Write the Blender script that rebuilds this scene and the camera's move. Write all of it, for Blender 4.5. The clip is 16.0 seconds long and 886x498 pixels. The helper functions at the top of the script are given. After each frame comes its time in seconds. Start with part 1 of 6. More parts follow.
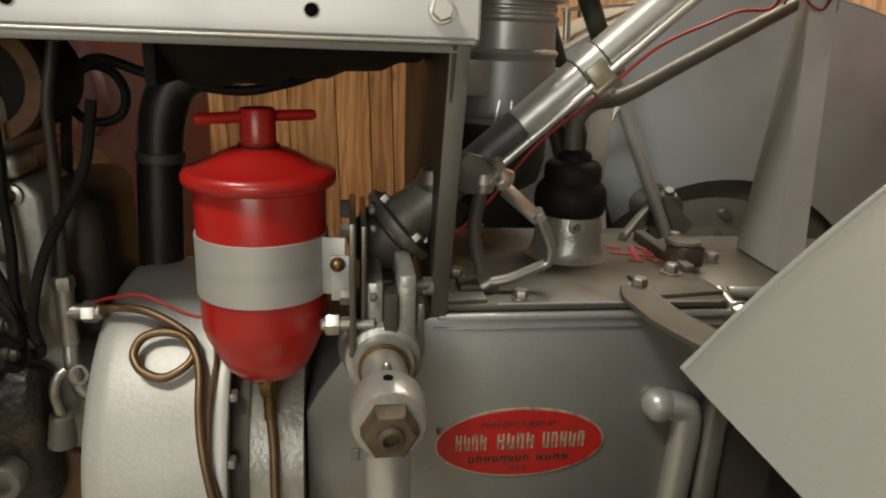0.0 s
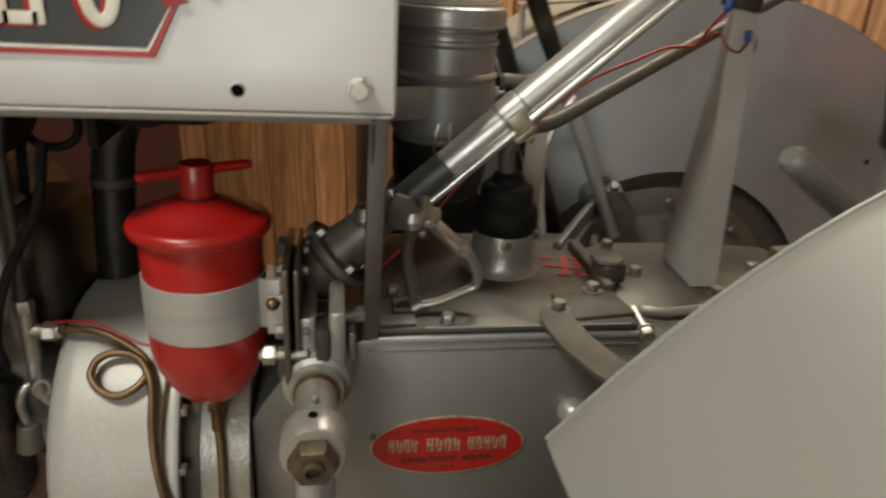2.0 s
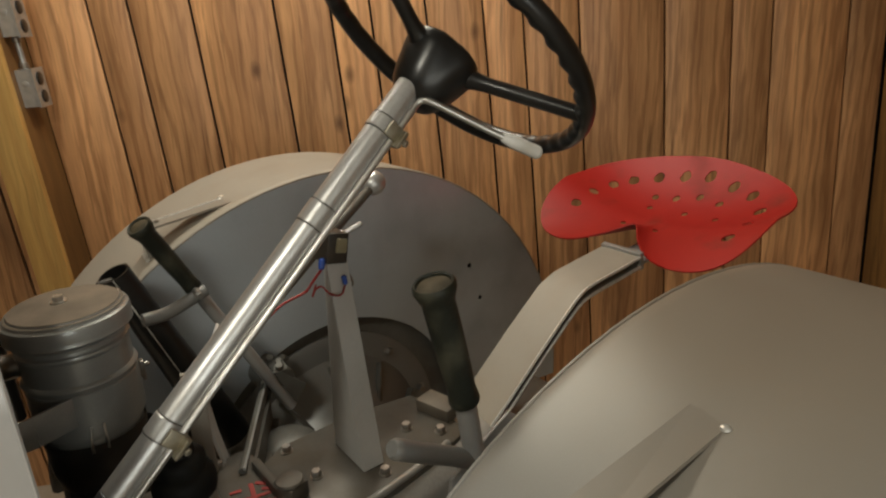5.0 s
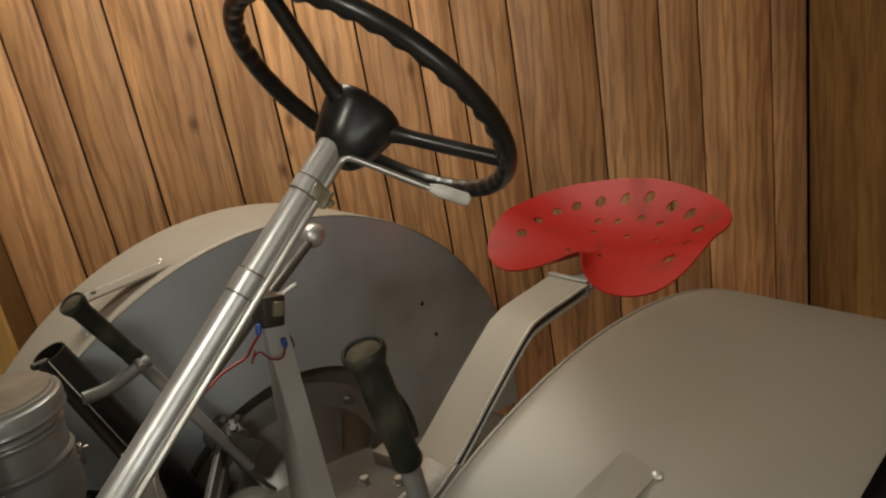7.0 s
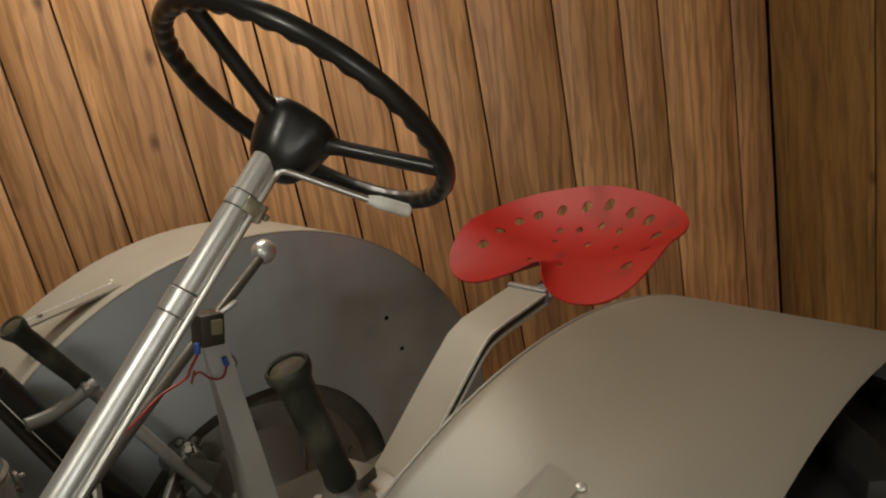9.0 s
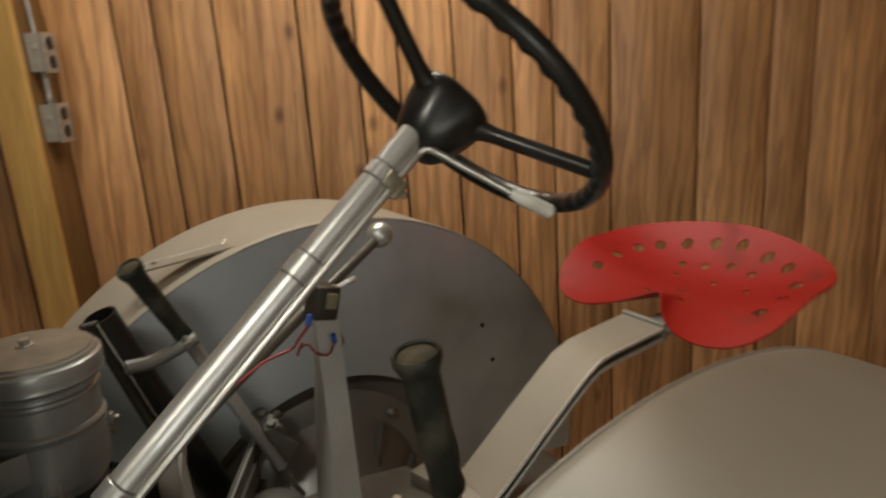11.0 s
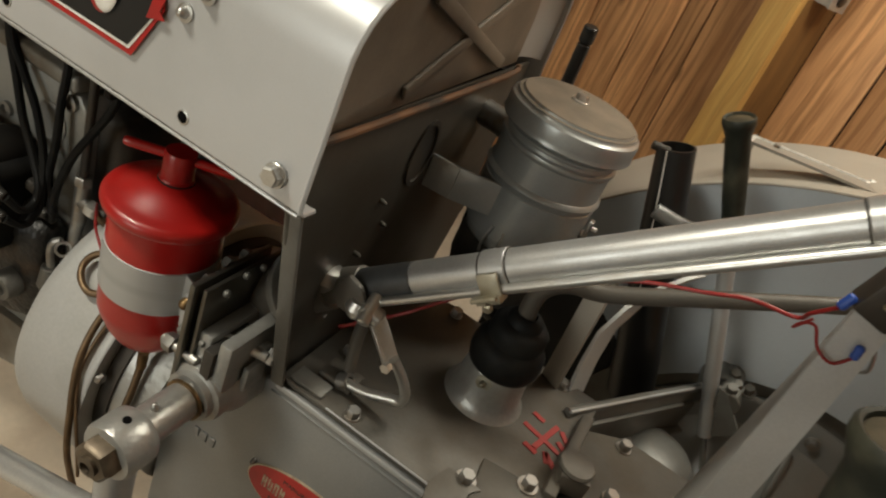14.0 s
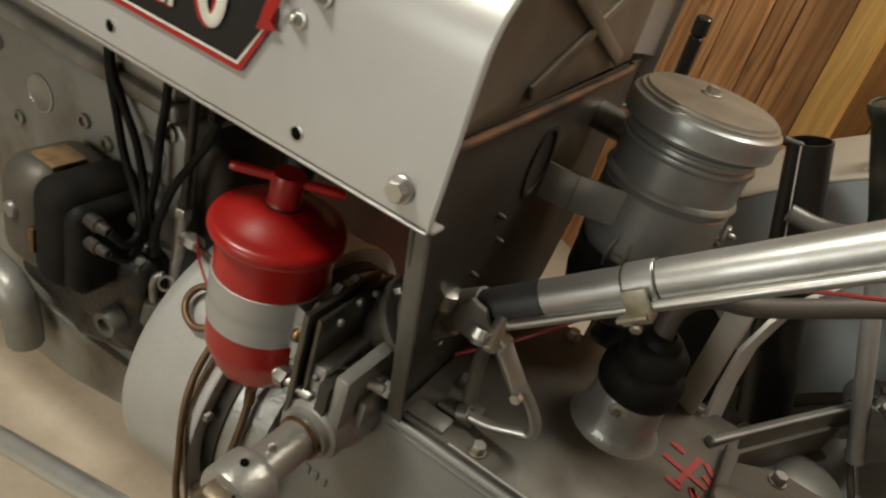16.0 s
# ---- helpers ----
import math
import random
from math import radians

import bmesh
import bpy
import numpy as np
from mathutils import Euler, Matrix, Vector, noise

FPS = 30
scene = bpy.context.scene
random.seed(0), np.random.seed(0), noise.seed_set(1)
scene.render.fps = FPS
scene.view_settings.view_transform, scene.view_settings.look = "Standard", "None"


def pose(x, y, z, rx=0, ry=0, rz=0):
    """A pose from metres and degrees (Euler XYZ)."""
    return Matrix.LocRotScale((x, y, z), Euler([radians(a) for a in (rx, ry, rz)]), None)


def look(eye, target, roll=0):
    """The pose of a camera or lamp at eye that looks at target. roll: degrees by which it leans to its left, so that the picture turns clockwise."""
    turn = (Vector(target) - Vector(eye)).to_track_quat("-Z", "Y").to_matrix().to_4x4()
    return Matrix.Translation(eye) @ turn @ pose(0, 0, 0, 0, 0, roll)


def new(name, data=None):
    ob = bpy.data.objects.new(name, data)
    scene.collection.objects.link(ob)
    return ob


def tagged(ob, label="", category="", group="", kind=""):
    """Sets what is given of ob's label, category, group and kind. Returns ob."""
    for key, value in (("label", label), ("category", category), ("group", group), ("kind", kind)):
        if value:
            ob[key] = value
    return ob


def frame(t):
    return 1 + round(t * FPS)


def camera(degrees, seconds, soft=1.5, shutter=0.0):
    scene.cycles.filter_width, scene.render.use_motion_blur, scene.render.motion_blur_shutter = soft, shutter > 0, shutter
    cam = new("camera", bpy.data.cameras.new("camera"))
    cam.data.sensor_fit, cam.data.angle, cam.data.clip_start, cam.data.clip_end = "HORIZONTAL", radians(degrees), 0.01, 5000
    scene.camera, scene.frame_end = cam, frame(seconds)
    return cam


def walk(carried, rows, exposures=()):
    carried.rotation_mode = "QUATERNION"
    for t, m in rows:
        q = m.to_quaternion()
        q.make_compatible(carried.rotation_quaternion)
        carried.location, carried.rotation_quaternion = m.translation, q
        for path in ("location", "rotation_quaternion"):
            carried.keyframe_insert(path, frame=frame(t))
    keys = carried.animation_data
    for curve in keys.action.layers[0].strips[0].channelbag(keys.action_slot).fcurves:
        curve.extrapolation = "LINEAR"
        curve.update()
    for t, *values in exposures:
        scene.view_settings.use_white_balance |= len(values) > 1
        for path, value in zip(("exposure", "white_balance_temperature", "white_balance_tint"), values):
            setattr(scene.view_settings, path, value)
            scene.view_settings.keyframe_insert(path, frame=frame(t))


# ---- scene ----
from mathutils.geometry import delaunay_2d_cdt

cam = camera(65.5, 16.0, soft=2.1, shutter=0.6)
PATH = [
    (0, (-0.065, -0.051, 1.049), (0.197, 1.838, 0.448), 2.2),
    (0.5, (-0.063, -0.054, 1.053), (0.196, 1.837, 0.455), 2.6),
    (1, (-0.06, -0.055, 1.065), (0.202, 1.814, 0.404), 2.9),
    (1.5, (-0.038, -0.057, 1.104), (0.194, 1.784, 0.36), 4.0),
    (2, (-0.017, -0.078, 1.164), (0.284, 1.738, 0.382), 3.5),
    (2.5, (-0.015, -0.096, 1.224), (0.586, 1.629, 0.41), 3.8),
    (3, (-0.019, -0.109, 1.278), (0.852, 1.485, 0.441), 1.9),
    (3.5, (-0.01, -0.11, 1.314), (0.993, 1.414, 0.494), 0.0),
    (4, (0.001, -0.115, 1.349), (1.078, 1.375, 0.561), -0.9),
    (4.5, (0.01, -0.113, 1.401), (1.129, 1.386, 0.692), -2.1),
    (5, (0.02, -0.117, 1.443), (1.151, 1.391, 0.775), -3.7),
    (7.5, (0.074, -0.151, 1.472), (1.321, 1.291, 0.866), -8.5),
    (8, (0.088, -0.167, 1.465), (1.366, 1.25, 0.869), -8.4),
    (10.5, (0.124, -0.13, 1.446), (1.302, 1.397, 0.92), -6.9),
    (11, (0.092, -0.08, 1.428), (1.187, 1.511, 0.908), -1.4),
    (11.5, (0.141, -0.032, 1.415), (1.04, 1.679, 0.901), 2.2),
    (12, (0.226, -0.015, 1.414), (0.892, 1.794, 0.882), 10.5),
    (12.5, (0.242, 0.004, 1.395), (0.316, 1.856, 0.643), 17.3),
    (13, (0.243, 0.03, 1.366), (0.024, 1.811, 0.483), 22.0),
    (13.5, (0.244, 0.061, 1.348), (-0.137, 1.759, 0.363), 24.8),
    (14, (0.243, 0.092, 1.33), (-0.207, 1.738, 0.286), 24.9),
    (14.5, (0.239, 0.118, 1.305), (-0.296, 1.731, 0.251), 22.1),
    (15, (0.229, 0.139, 1.29), (-0.346, 1.751, 0.255), 19.4),
    (15.5, (0.218, 0.138, 1.28), (-0.439, 1.715, 0.24), 17.3),
    (16, (0.189, 0.113, 1.281), (-0.455, 1.685, 0.225), 18.6),
]
walk(cam, [(t, look(eye, target, roll)) for t, eye, target, roll in PATH], exposures=[(0.0, 0.08), (1.5, 0.04), (2.0, -0.11), (2.5, -0.38), (4.0, -0.59), (11.0, -0.65), (12.0, -0.62), (13.0, -0.38), (14.0, -0.12), (16.0, -0.12)])

# ---- world and lights ----
sky = bpy.data.worlds.new("room_air")
sky.use_nodes = True
dome = sky.node_tree.nodes.new("ShaderNodeTexSky")
dome.sky_type, dome.sun_disc, dome.sun_elevation, dome.sun_rotation = "NISHITA", False, radians(35), radians(150)
sky.node_tree.links.new(dome.outputs["Color"], sky.node_tree.nodes["Background"].inputs["Color"])
sky.node_tree.nodes["Background"].inputs["Strength"].default_value = 0.05
scene.world = sky


def ceiling_lamp(name, place, aim, size_x, size_y, watts, tint=(1.0, 0.95, 0.80)):
    data = bpy.data.lights.new(name, "AREA")
    data.shape, data.size, data.size_y, data.energy, data.color = "RECTANGLE", size_x, size_y, watts, tint
    ob = new(name, data)
    ob.matrix_world = look(place, aim)
    return ob


# warm tubes over the tractor, plus an added fill light from behind the camera
ceiling_lamp("tube_lamp", (0.70, 1.40, 2.46), (0.70, 1.40, 0.0), 1.0, 0.30, 27)
ceiling_lamp("tube_lamp", (-0.90, -0.22, 2.46), (-0.90, -0.22, 0.0), 0.5, 0.30, 33)
ceiling_lamp("front_fill_light", (-0.82, -3.06, 1.55), (0.1, 0.6, 1.0), 1.6, 1.15, 34, (1.0, 1.0, 0.90))

# ---- materials ----
def mat(name, base, rough=0.5, metal=0.0, other=None, mix_scale=8.0, mix_low=0.45, mix_high=0.7, fine=120.0, bump=0.05,
        rough_other=None, coat=0.0, depth=0.002, metal_other=None, stretch=None, tone=0.10, detail=6.0, spec=0.5, dust=None):
    """A paint, metal or rubber: base colour with a second one in patches, fine grain in tone and relief."""
    m = bpy.data.materials.new(name)
    m.use_nodes = True
    nt = m.node_tree
    b = nt.nodes["Principled BSDF"]
    link = nt.links.new
    b.inputs["Specular IOR Level"].default_value = spec
    coord = nt.nodes.new("ShaderNodeTexCoord")
    src = coord.outputs["Object"]
    if stretch:
        mp = nt.nodes.new("ShaderNodeMapping")
        mp.inputs["Scale"].default_value = stretch
        link(src, mp.inputs["Vector"])
        src = mp.outputs["Vector"]
    big = nt.nodes.new("ShaderNodeTexNoise")
    big.inputs["Scale"].default_value, big.inputs["Detail"].default_value = mix_scale, detail
    link(src, big.inputs["Vector"])
    small = nt.nodes.new("ShaderNodeTexNoise")
    small.inputs["Scale"].default_value, small.inputs["Detail"].default_value = fine, 3.0
    link(src, small.inputs["Vector"])
    ramp = nt.nodes.new("ShaderNodeMapRange")
    ramp.inputs["From Min"].default_value, ramp.inputs["From Max"].default_value = mix_low, mix_high
    link(big.outputs["Fac"], ramp.inputs["Value"])
    mixer = nt.nodes.new("ShaderNodeMix")
    mixer.data_type = "RGBA"
    mixer.inputs["A"].default_value = (*base, 1)
    mixer.inputs["B"].default_value = (*(other or [c * 0.8 for c in base]), 1)
    link(ramp.outputs["Result"], mixer.inputs["Factor"])
    grain = nt.nodes.new("ShaderNodeMapRange")
    grain.inputs["To Min"].default_value, grain.inputs["To Max"].default_value = 1 - tone, 1 + tone
    link(small.outputs["Fac"], grain.inputs["Value"])
    mul = nt.nodes.new("ShaderNodeMix")
    mul.data_type, mul.blend_type = "RGBA", "MULTIPLY"
    mul.inputs["Factor"].default_value = 1.0
    link(mixer.outputs["Result"], mul.inputs["A"])
    link(grain.outputs["Result"], mul.inputs["B"])
    shade = mul.outputs["Result"]
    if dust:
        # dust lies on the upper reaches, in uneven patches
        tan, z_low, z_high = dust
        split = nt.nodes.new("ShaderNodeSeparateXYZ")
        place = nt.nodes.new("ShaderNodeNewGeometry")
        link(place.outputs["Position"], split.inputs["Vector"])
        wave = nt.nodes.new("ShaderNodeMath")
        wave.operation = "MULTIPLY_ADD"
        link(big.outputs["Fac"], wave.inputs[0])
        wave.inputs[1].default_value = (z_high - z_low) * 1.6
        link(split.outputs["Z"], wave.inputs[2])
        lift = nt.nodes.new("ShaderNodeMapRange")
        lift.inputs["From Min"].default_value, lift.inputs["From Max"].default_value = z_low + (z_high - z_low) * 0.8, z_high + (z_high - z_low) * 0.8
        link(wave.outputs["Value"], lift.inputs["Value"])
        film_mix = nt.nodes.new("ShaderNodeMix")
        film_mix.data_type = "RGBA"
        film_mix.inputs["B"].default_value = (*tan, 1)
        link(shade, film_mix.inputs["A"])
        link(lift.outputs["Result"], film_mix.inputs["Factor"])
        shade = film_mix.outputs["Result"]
    link(shade, b.inputs["Base Color"])
    rr = nt.nodes.new("ShaderNodeMapRange")
    rr.inputs["To Min"].default_value, rr.inputs["To Max"].default_value = rough, rough_other if rough_other is not None else min(1, rough + 0.12)
    link(ramp.outputs["Result"], rr.inputs["Value"])
    link(rr.outputs["Result"], b.inputs["Roughness"])
    mm = nt.nodes.new("ShaderNodeMapRange")
    mm.inputs["To Min"].default_value, mm.inputs["To Max"].default_value = metal, metal if metal_other is None else metal_other
    link(ramp.outputs["Result"], mm.inputs["Value"])
    link(mm.outputs["Result"], b.inputs["Metallic"])
    if coat:
        b.inputs["Coat Weight"].default_value, b.inputs["Coat Roughness"].default_value = coat, 0.12
    if bump:
        bp = nt.nodes.new("ShaderNodeBump")
        bp.inputs["Strength"].default_value, bp.inputs["Distance"].default_value = bump, depth
        link(small.outputs["Fac"], bp.inputs["Height"])
        link(bp.outputs["Normal"], b.inputs["Normal"])
    return m


def wood(name, light, dark, knot, seed=0.0, rough=0.42, grain_scale=1.0):
    """Boards with long grain along z, darker figure, a few knots; each board shifts its figure and tone."""
    m = bpy.data.materials.new(name)
    m.use_nodes = True
    nt = m.node_tree
    b, link = nt.nodes["Principled BSDF"], nt.links.new
    coord = nt.nodes.new("ShaderNodeTexCoord")
    info = nt.nodes.new("ShaderNodeObjectInfo")
    shift = nt.nodes.new("ShaderNodeVectorMath")
    shift.operation = "MULTIPLY"
    comb = nt.nodes.new("ShaderNodeCombineXYZ")
    for k in range(3):
        link(info.outputs["Random"], comb.inputs[k])
    link(comb.outputs["Vector"], shift.inputs[0])
    shift.inputs[1].default_value = (7.3 + seed, 3.1, 11.7)
    add = nt.nodes.new("ShaderNodeVectorMath")
    add.operation = "ADD"
    link(coord.outputs["Object"], add.inputs[0])
    link(shift.outputs["Vector"], add.inputs[1])
    warp = nt.nodes.new("ShaderNodeTexNoise")
    warp.inputs["Scale"].default_value, warp.inputs["Detail"].default_value = 2.6, 2.0
    link(add.outputs["Vector"], warp.inputs["Vector"])
    bend = nt.nodes.new("ShaderNodeVectorMath")
    bend.operation = "MULTIPLY_ADD"
    link(warp.outputs["Color"], bend.inputs[0])
    bend.inputs[1].default_value = (0.030, 0.030, 0.0)
    link(add.outputs["Vector"], bend.inputs[2])
    def band(scale, detail, sx, sz):
        mp = nt.nodes.new("ShaderNodeMapping")
        mp.inputs["Scale"].default_value = (sx * grain_scale, sx * grain_scale, sz * grain_scale)
        link(bend.outputs["Vector"], mp.inputs["Vector"])
        n = nt.nodes.new("ShaderNodeTexNoise")
        n.inputs["Scale"].default_value, n.inputs["Detail"].default_value, n.inputs["Roughness"].default_value = scale, detail, 0.65
        link(mp.outputs["Vector"], n.inputs["Vector"])
        return n.outputs["Fac"]
    figure, fibre = band(6.0, 4.0, 2.6, 0.20), band(46.0, 3.0, 4.0, 0.10)
    flow = nt.nodes.new("ShaderNodeMapping")
    flow.inputs["Scale"].default_value = (grain_scale, grain_scale, 0.10 * grain_scale)
    link(bend.outputs["Vector"], flow.inputs["Vector"])
    rings = nt.nodes.new("ShaderNodeTexWave")
    rings.wave_type, rings.bands_direction, rings.wave_profile = "BANDS", "X", "SIN"
    for key, value in (("Scale", 9.0), ("Distortion", 9.0), ("Detail", 4.0), ("Detail Scale", 2.2), ("Detail Roughness", 0.55)):
        rings.inputs[key].default_value = value
    link(flow.outputs["Vector"], rings.inputs["Vector"])
    r1 = nt.nodes.new("ShaderNodeMapRange")
    r1.inputs["From Min"].default_value, r1.inputs["From Max"].default_value = 0.36, 0.66
    link(figure, r1.inputs["Value"])
    mixer = nt.nodes.new("ShaderNodeMix")
    mixer.data_type = "RGBA"
    mixer.inputs["A"].default_value, mixer.inputs["B"].default_value = (*light, 1), (*[0.45 * p + 0.55 * q for p, q in zip(light, dark)], 1)
    link(r1.outputs["Result"], mixer.inputs["Factor"])
    r5 = nt.nodes.new("ShaderNodeMapRange")
    r5.inputs["From Min"].default_value, r5.inputs["From Max"].default_value = 0.45, 1.0
    r5.inputs["To Min"].default_value, r5.inputs["To Max"].default_value = 0.0, 0.54
    link(rings.outputs["Fac"], r5.inputs["Value"])
    veins = nt.nodes.new("ShaderNodeMix")
    veins.data_type = "RGBA"
    veins.inputs["B"].default_value = (*dark, 1)
    link(mixer.outputs["Result"], veins.inputs["A"])
    link(r5.outputs["Result"], veins.inputs["Factor"])
    streak = band(20.0, 3.0, 3.4, 0.09)
    r4 = nt.nodes.new("ShaderNodeMapRange")
    r4.inputs["From Min"].default_value, r4.inputs["From Max"].default_value = 0.55, 0.69
    r4.inputs["To Min"].default_value, r4.inputs["To Max"].default_value = 0.0, 0.52
    link(streak, r4.inputs["Value"])
    lines = nt.nodes.new("ShaderNodeMix")
    lines.data_type = "RGBA"
    lines.inputs["B"].default_value = (*[c * 0.50 for c in dark], 1)
    link(veins.outputs["Result"], lines.inputs["A"])
    link(r4.outputs["Result"], lines.inputs["Factor"])
    r2 = nt.nodes.new("ShaderNodeMapRange")
    r2.inputs["From Min"].default_value, r2.inputs["From Max"].default_value = 0.3, 0.7
    r2.inputs["To Min"].default_value, r2.inputs["To Max"].default_value = 1.10, 0.88
    link(fibre, r2.inputs["Value"])
    mul = nt.nodes.new("ShaderNodeMix")
    mul.data_type, mul.blend_type = "RGBA", "MULTIPLY"
    mul.inputs["Factor"].default_value = 1.0
    link(lines.outputs["Result"], mul.inputs["A"])
    link(r2.outputs["Result"], mul.inputs["B"])
    cell = nt.nodes.new("ShaderNodeTexVoronoi")
    cell.inputs["Scale"].default_value = 1.0
    mp = nt.nodes.new("ShaderNodeMapping")
    mp.inputs["Scale"].default_value = (6.0, 6.0, 3.2)
    link(bend.outputs["Vector"], mp.inputs["Vector"])
    link(mp.outputs["Vector"], cell.inputs["Vector"])
    r3 = nt.nodes.new("ShaderNodeMapRange")
    r3.inputs["From Min"].default_value, r3.inputs["From Max"].default_value = 0.030, 0.115
    r3.inputs["To Min"].default_value, r3.inputs["To Max"].default_value = 0.75, 0.0
    link(cell.outputs["Distance"], r3.inputs["Value"])
    spot = nt.nodes.new("ShaderNodeMix")
    spot.data_type = "RGBA"
    spot.inputs["B"].default_value = (*knot, 1)
    link(mul.outputs["Result"], spot.inputs["A"])
    link(r3.outputs["Result"], spot.inputs["Factor"])
    tone = nt.nodes.new("ShaderNodeMapRange")
    tone.inputs["To Min"].default_value, tone.inputs["To Max"].default_value = 0.82, 1.12
    link(info.outputs["Random"], tone.inputs["Value"])
    last = nt.nodes.new("ShaderNodeMix")
    last.data_type, last.blend_type = "RGBA", "MULTIPLY"
    last.inputs["Factor"].default_value = 1.0
    link(spot.outputs["Result"], last.inputs["A"])
    link(tone.outputs["Result"], last.inputs["B"])
    cloud = band(3.0, 3.0, 1.6, 0.45)
    r6 = nt.nodes.new("ShaderNodeMapRange")
    r6.inputs["From Min"].default_value, r6.inputs["From Max"].default_value = 0.32, 0.68
    r6.inputs["To Min"].default_value, r6.inputs["To Max"].default_value = 0.74, 1.12
    link(cloud, r6.inputs["Value"])
    patch = nt.nodes.new("ShaderNodeMix")
    patch.data_type, patch.blend_type = "RGBA", "MULTIPLY"
    patch.inputs["Factor"].default_value = 1.0
    link(last.outputs["Result"], patch.inputs["A"])
    link(r6.outputs["Result"], patch.inputs["B"])
    link(patch.outputs["Result"], b.inputs["Base Color"])
    b.inputs["Roughness"].default_value = rough
    bp = nt.nodes.new("ShaderNodeBump")
    bp.inputs["Strength"].default_value, bp.inputs["Distance"].default_value = 0.12, 0.001
    link(fibre, bp.inputs["Height"])
    link(bp.outputs["Normal"], b.inputs["Normal"])
    return m


# flat black for the dark inside holes that are not cut through
HOLE_BLACK = mat("hole_dark", (0.003, 0.003, 0.003), 0.95, fine=200, bump=0.0, spec=0.1)
HOOD = mat("silver_hood_paint", (0.56, 0.565, 0.57), 0.36, 0.30, (0.43, 0.43, 0.42), 3.0, fine=900, bump=0.03, depth=0.0004, tone=0.05)
SILVER = mat("silver_paint", (0.45, 0.455, 0.455), 0.36, 0.5, (0.36, 0.345, 0.315), 9.0, 0.45, 0.8, fine=500, bump=0.06, depth=0.0006)
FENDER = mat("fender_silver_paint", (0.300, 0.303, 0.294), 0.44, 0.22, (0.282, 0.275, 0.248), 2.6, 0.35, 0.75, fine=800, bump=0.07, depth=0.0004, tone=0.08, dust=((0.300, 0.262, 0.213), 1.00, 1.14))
DUSTY_FENDER = mat("dusty_fender_paint", (0.36, 0.325, 0.275), 0.55, 0.15, (0.32, 0.265, 0.20), 3.0, 0.45, 0.7, fine=500, bump=0.05, depth=0.0005)
PLATE = mat("grey_silver_plate", (0.50, 0.55, 0.595), 0.40, 0.40, (0.285, 0.310, 0.335), 3.2, 0.48, 0.78, fine=400, bump=0.05, depth=0.0005, tone=0.06)
CAST = mat("cast_silver", (0.37, 0.365, 0.345), 0.31, 0.50, (0.27, 0.255, 0.22), 16.0, 0.5, 0.76, fine=190, bump=0.40, depth=0.0018)
BELL = mat("bright_cast_silver", (0.47, 0.468, 0.455), 0.50, 0.34, (0.38, 0.37, 0.34), 7.0, 0.5, 0.8, fine=230, bump=0.26, depth=0.0012)
WELD = mat("bright_weld", (0.78, 0.77, 0.73), 0.38, 0.6, (0.55, 0.53, 0.48), 200.0, 0.4, 0.7, fine=900, bump=0.2, depth=0.0008)
LIDDUST = mat("dust_film", (0.19, 0.15, 0.108), 0.7, 0.0, (0.14, 0.112, 0.082), 18.0, 0.4, 0.65, fine=300, bump=0.1, depth=0.0006)
CANISTER = mat("dark_silver_canister", (0.335, 0.348, 0.342), 0.34, 0.45, (0.25, 0.255, 0.245), 10.0, 0.45, 0.8, fine=500, bump=0.10, depth=0.0005, coat=0.4)
AXLE = mat("greasy_cast", (0.17, 0.168, 0.155), 0.45, 0.4, (0.10, 0.088, 0.070), 8.0, 0.4, 0.68, fine=200, bump=0.25, depth=0.0012)
GEARCASE = mat("greasy_gear_case", (0.27, 0.265, 0.245), 0.42, 0.4, (0.105, 0.09, 0.07), 9.0, 0.42, 0.68, fine=190, bump=0.3, depth=0.0012)
BLOCK = mat("grimy_block", (0.31, 0.31, 0.29), 0.40, 0.4, (0.13, 0.105, 0.075), 5.0, 0.50, 0.70, fine=190, bump=0.3, depth=0.0014, rough_other=0.6)
DECK = mat("dusty_cast", (0.115, 0.108, 0.096), 0.36, 0.5, (0.085, 0.070, 0.052), 10.0, 0.35, 0.65, fine=220, bump=0.22, depth=0.0012, metal_other=0.1, rough_other=0.75)
PANEL = mat("grey_side_panel", (0.265, 0.268, 0.262), 0.38, 0.5, (0.205, 0.198, 0.185), 4.0, 0.4, 0.75, fine=350, bump=0.10, depth=0.0007)
TANK = mat("dusty_brown_tank", (0.185, 0.158, 0.125), 0.55, 0.2, (0.085, 0.070, 0.054), 6.0, 0.38, 0.66, fine=260, bump=0.1, depth=0.0008)
# grime, darkened further for the shade on this rear-facing sheet
FIREWALL = mat("grimy_shaded_silver_sheet", (0.092, 0.086, 0.074), 0.42, 0.5, (0.060, 0.050, 0.038), 5.0, 0.42, 0.70, fine=350, bump=0.06, depth=0.0006)
RED = mat("red_enamel", (0.37, 0.010, 0.008), 0.30, 0.0, (0.28, 0.008, 0.007), 9.0, 0.48, 0.78, fine=260, bump=0.07, depth=0.0007, coat=0.25, tone=0.08)
SEAT = mat("red_seat_paint", (0.41, 0.016, 0.012), 0.50, 0.0, (0.24, 0.028, 0.018), 13.0, 0.55, 0.80, fine=300, bump=0.08, depth=0.0008, spec=0.35, detail=9.0)
BAND = mat("matt_aluminium", (0.44, 0.445, 0.44), 0.45, 0.4, (0.39, 0.39, 0.38), 6.0, fine=600, bump=0.04, depth=0.0003, stretch=(1, 1, 12))
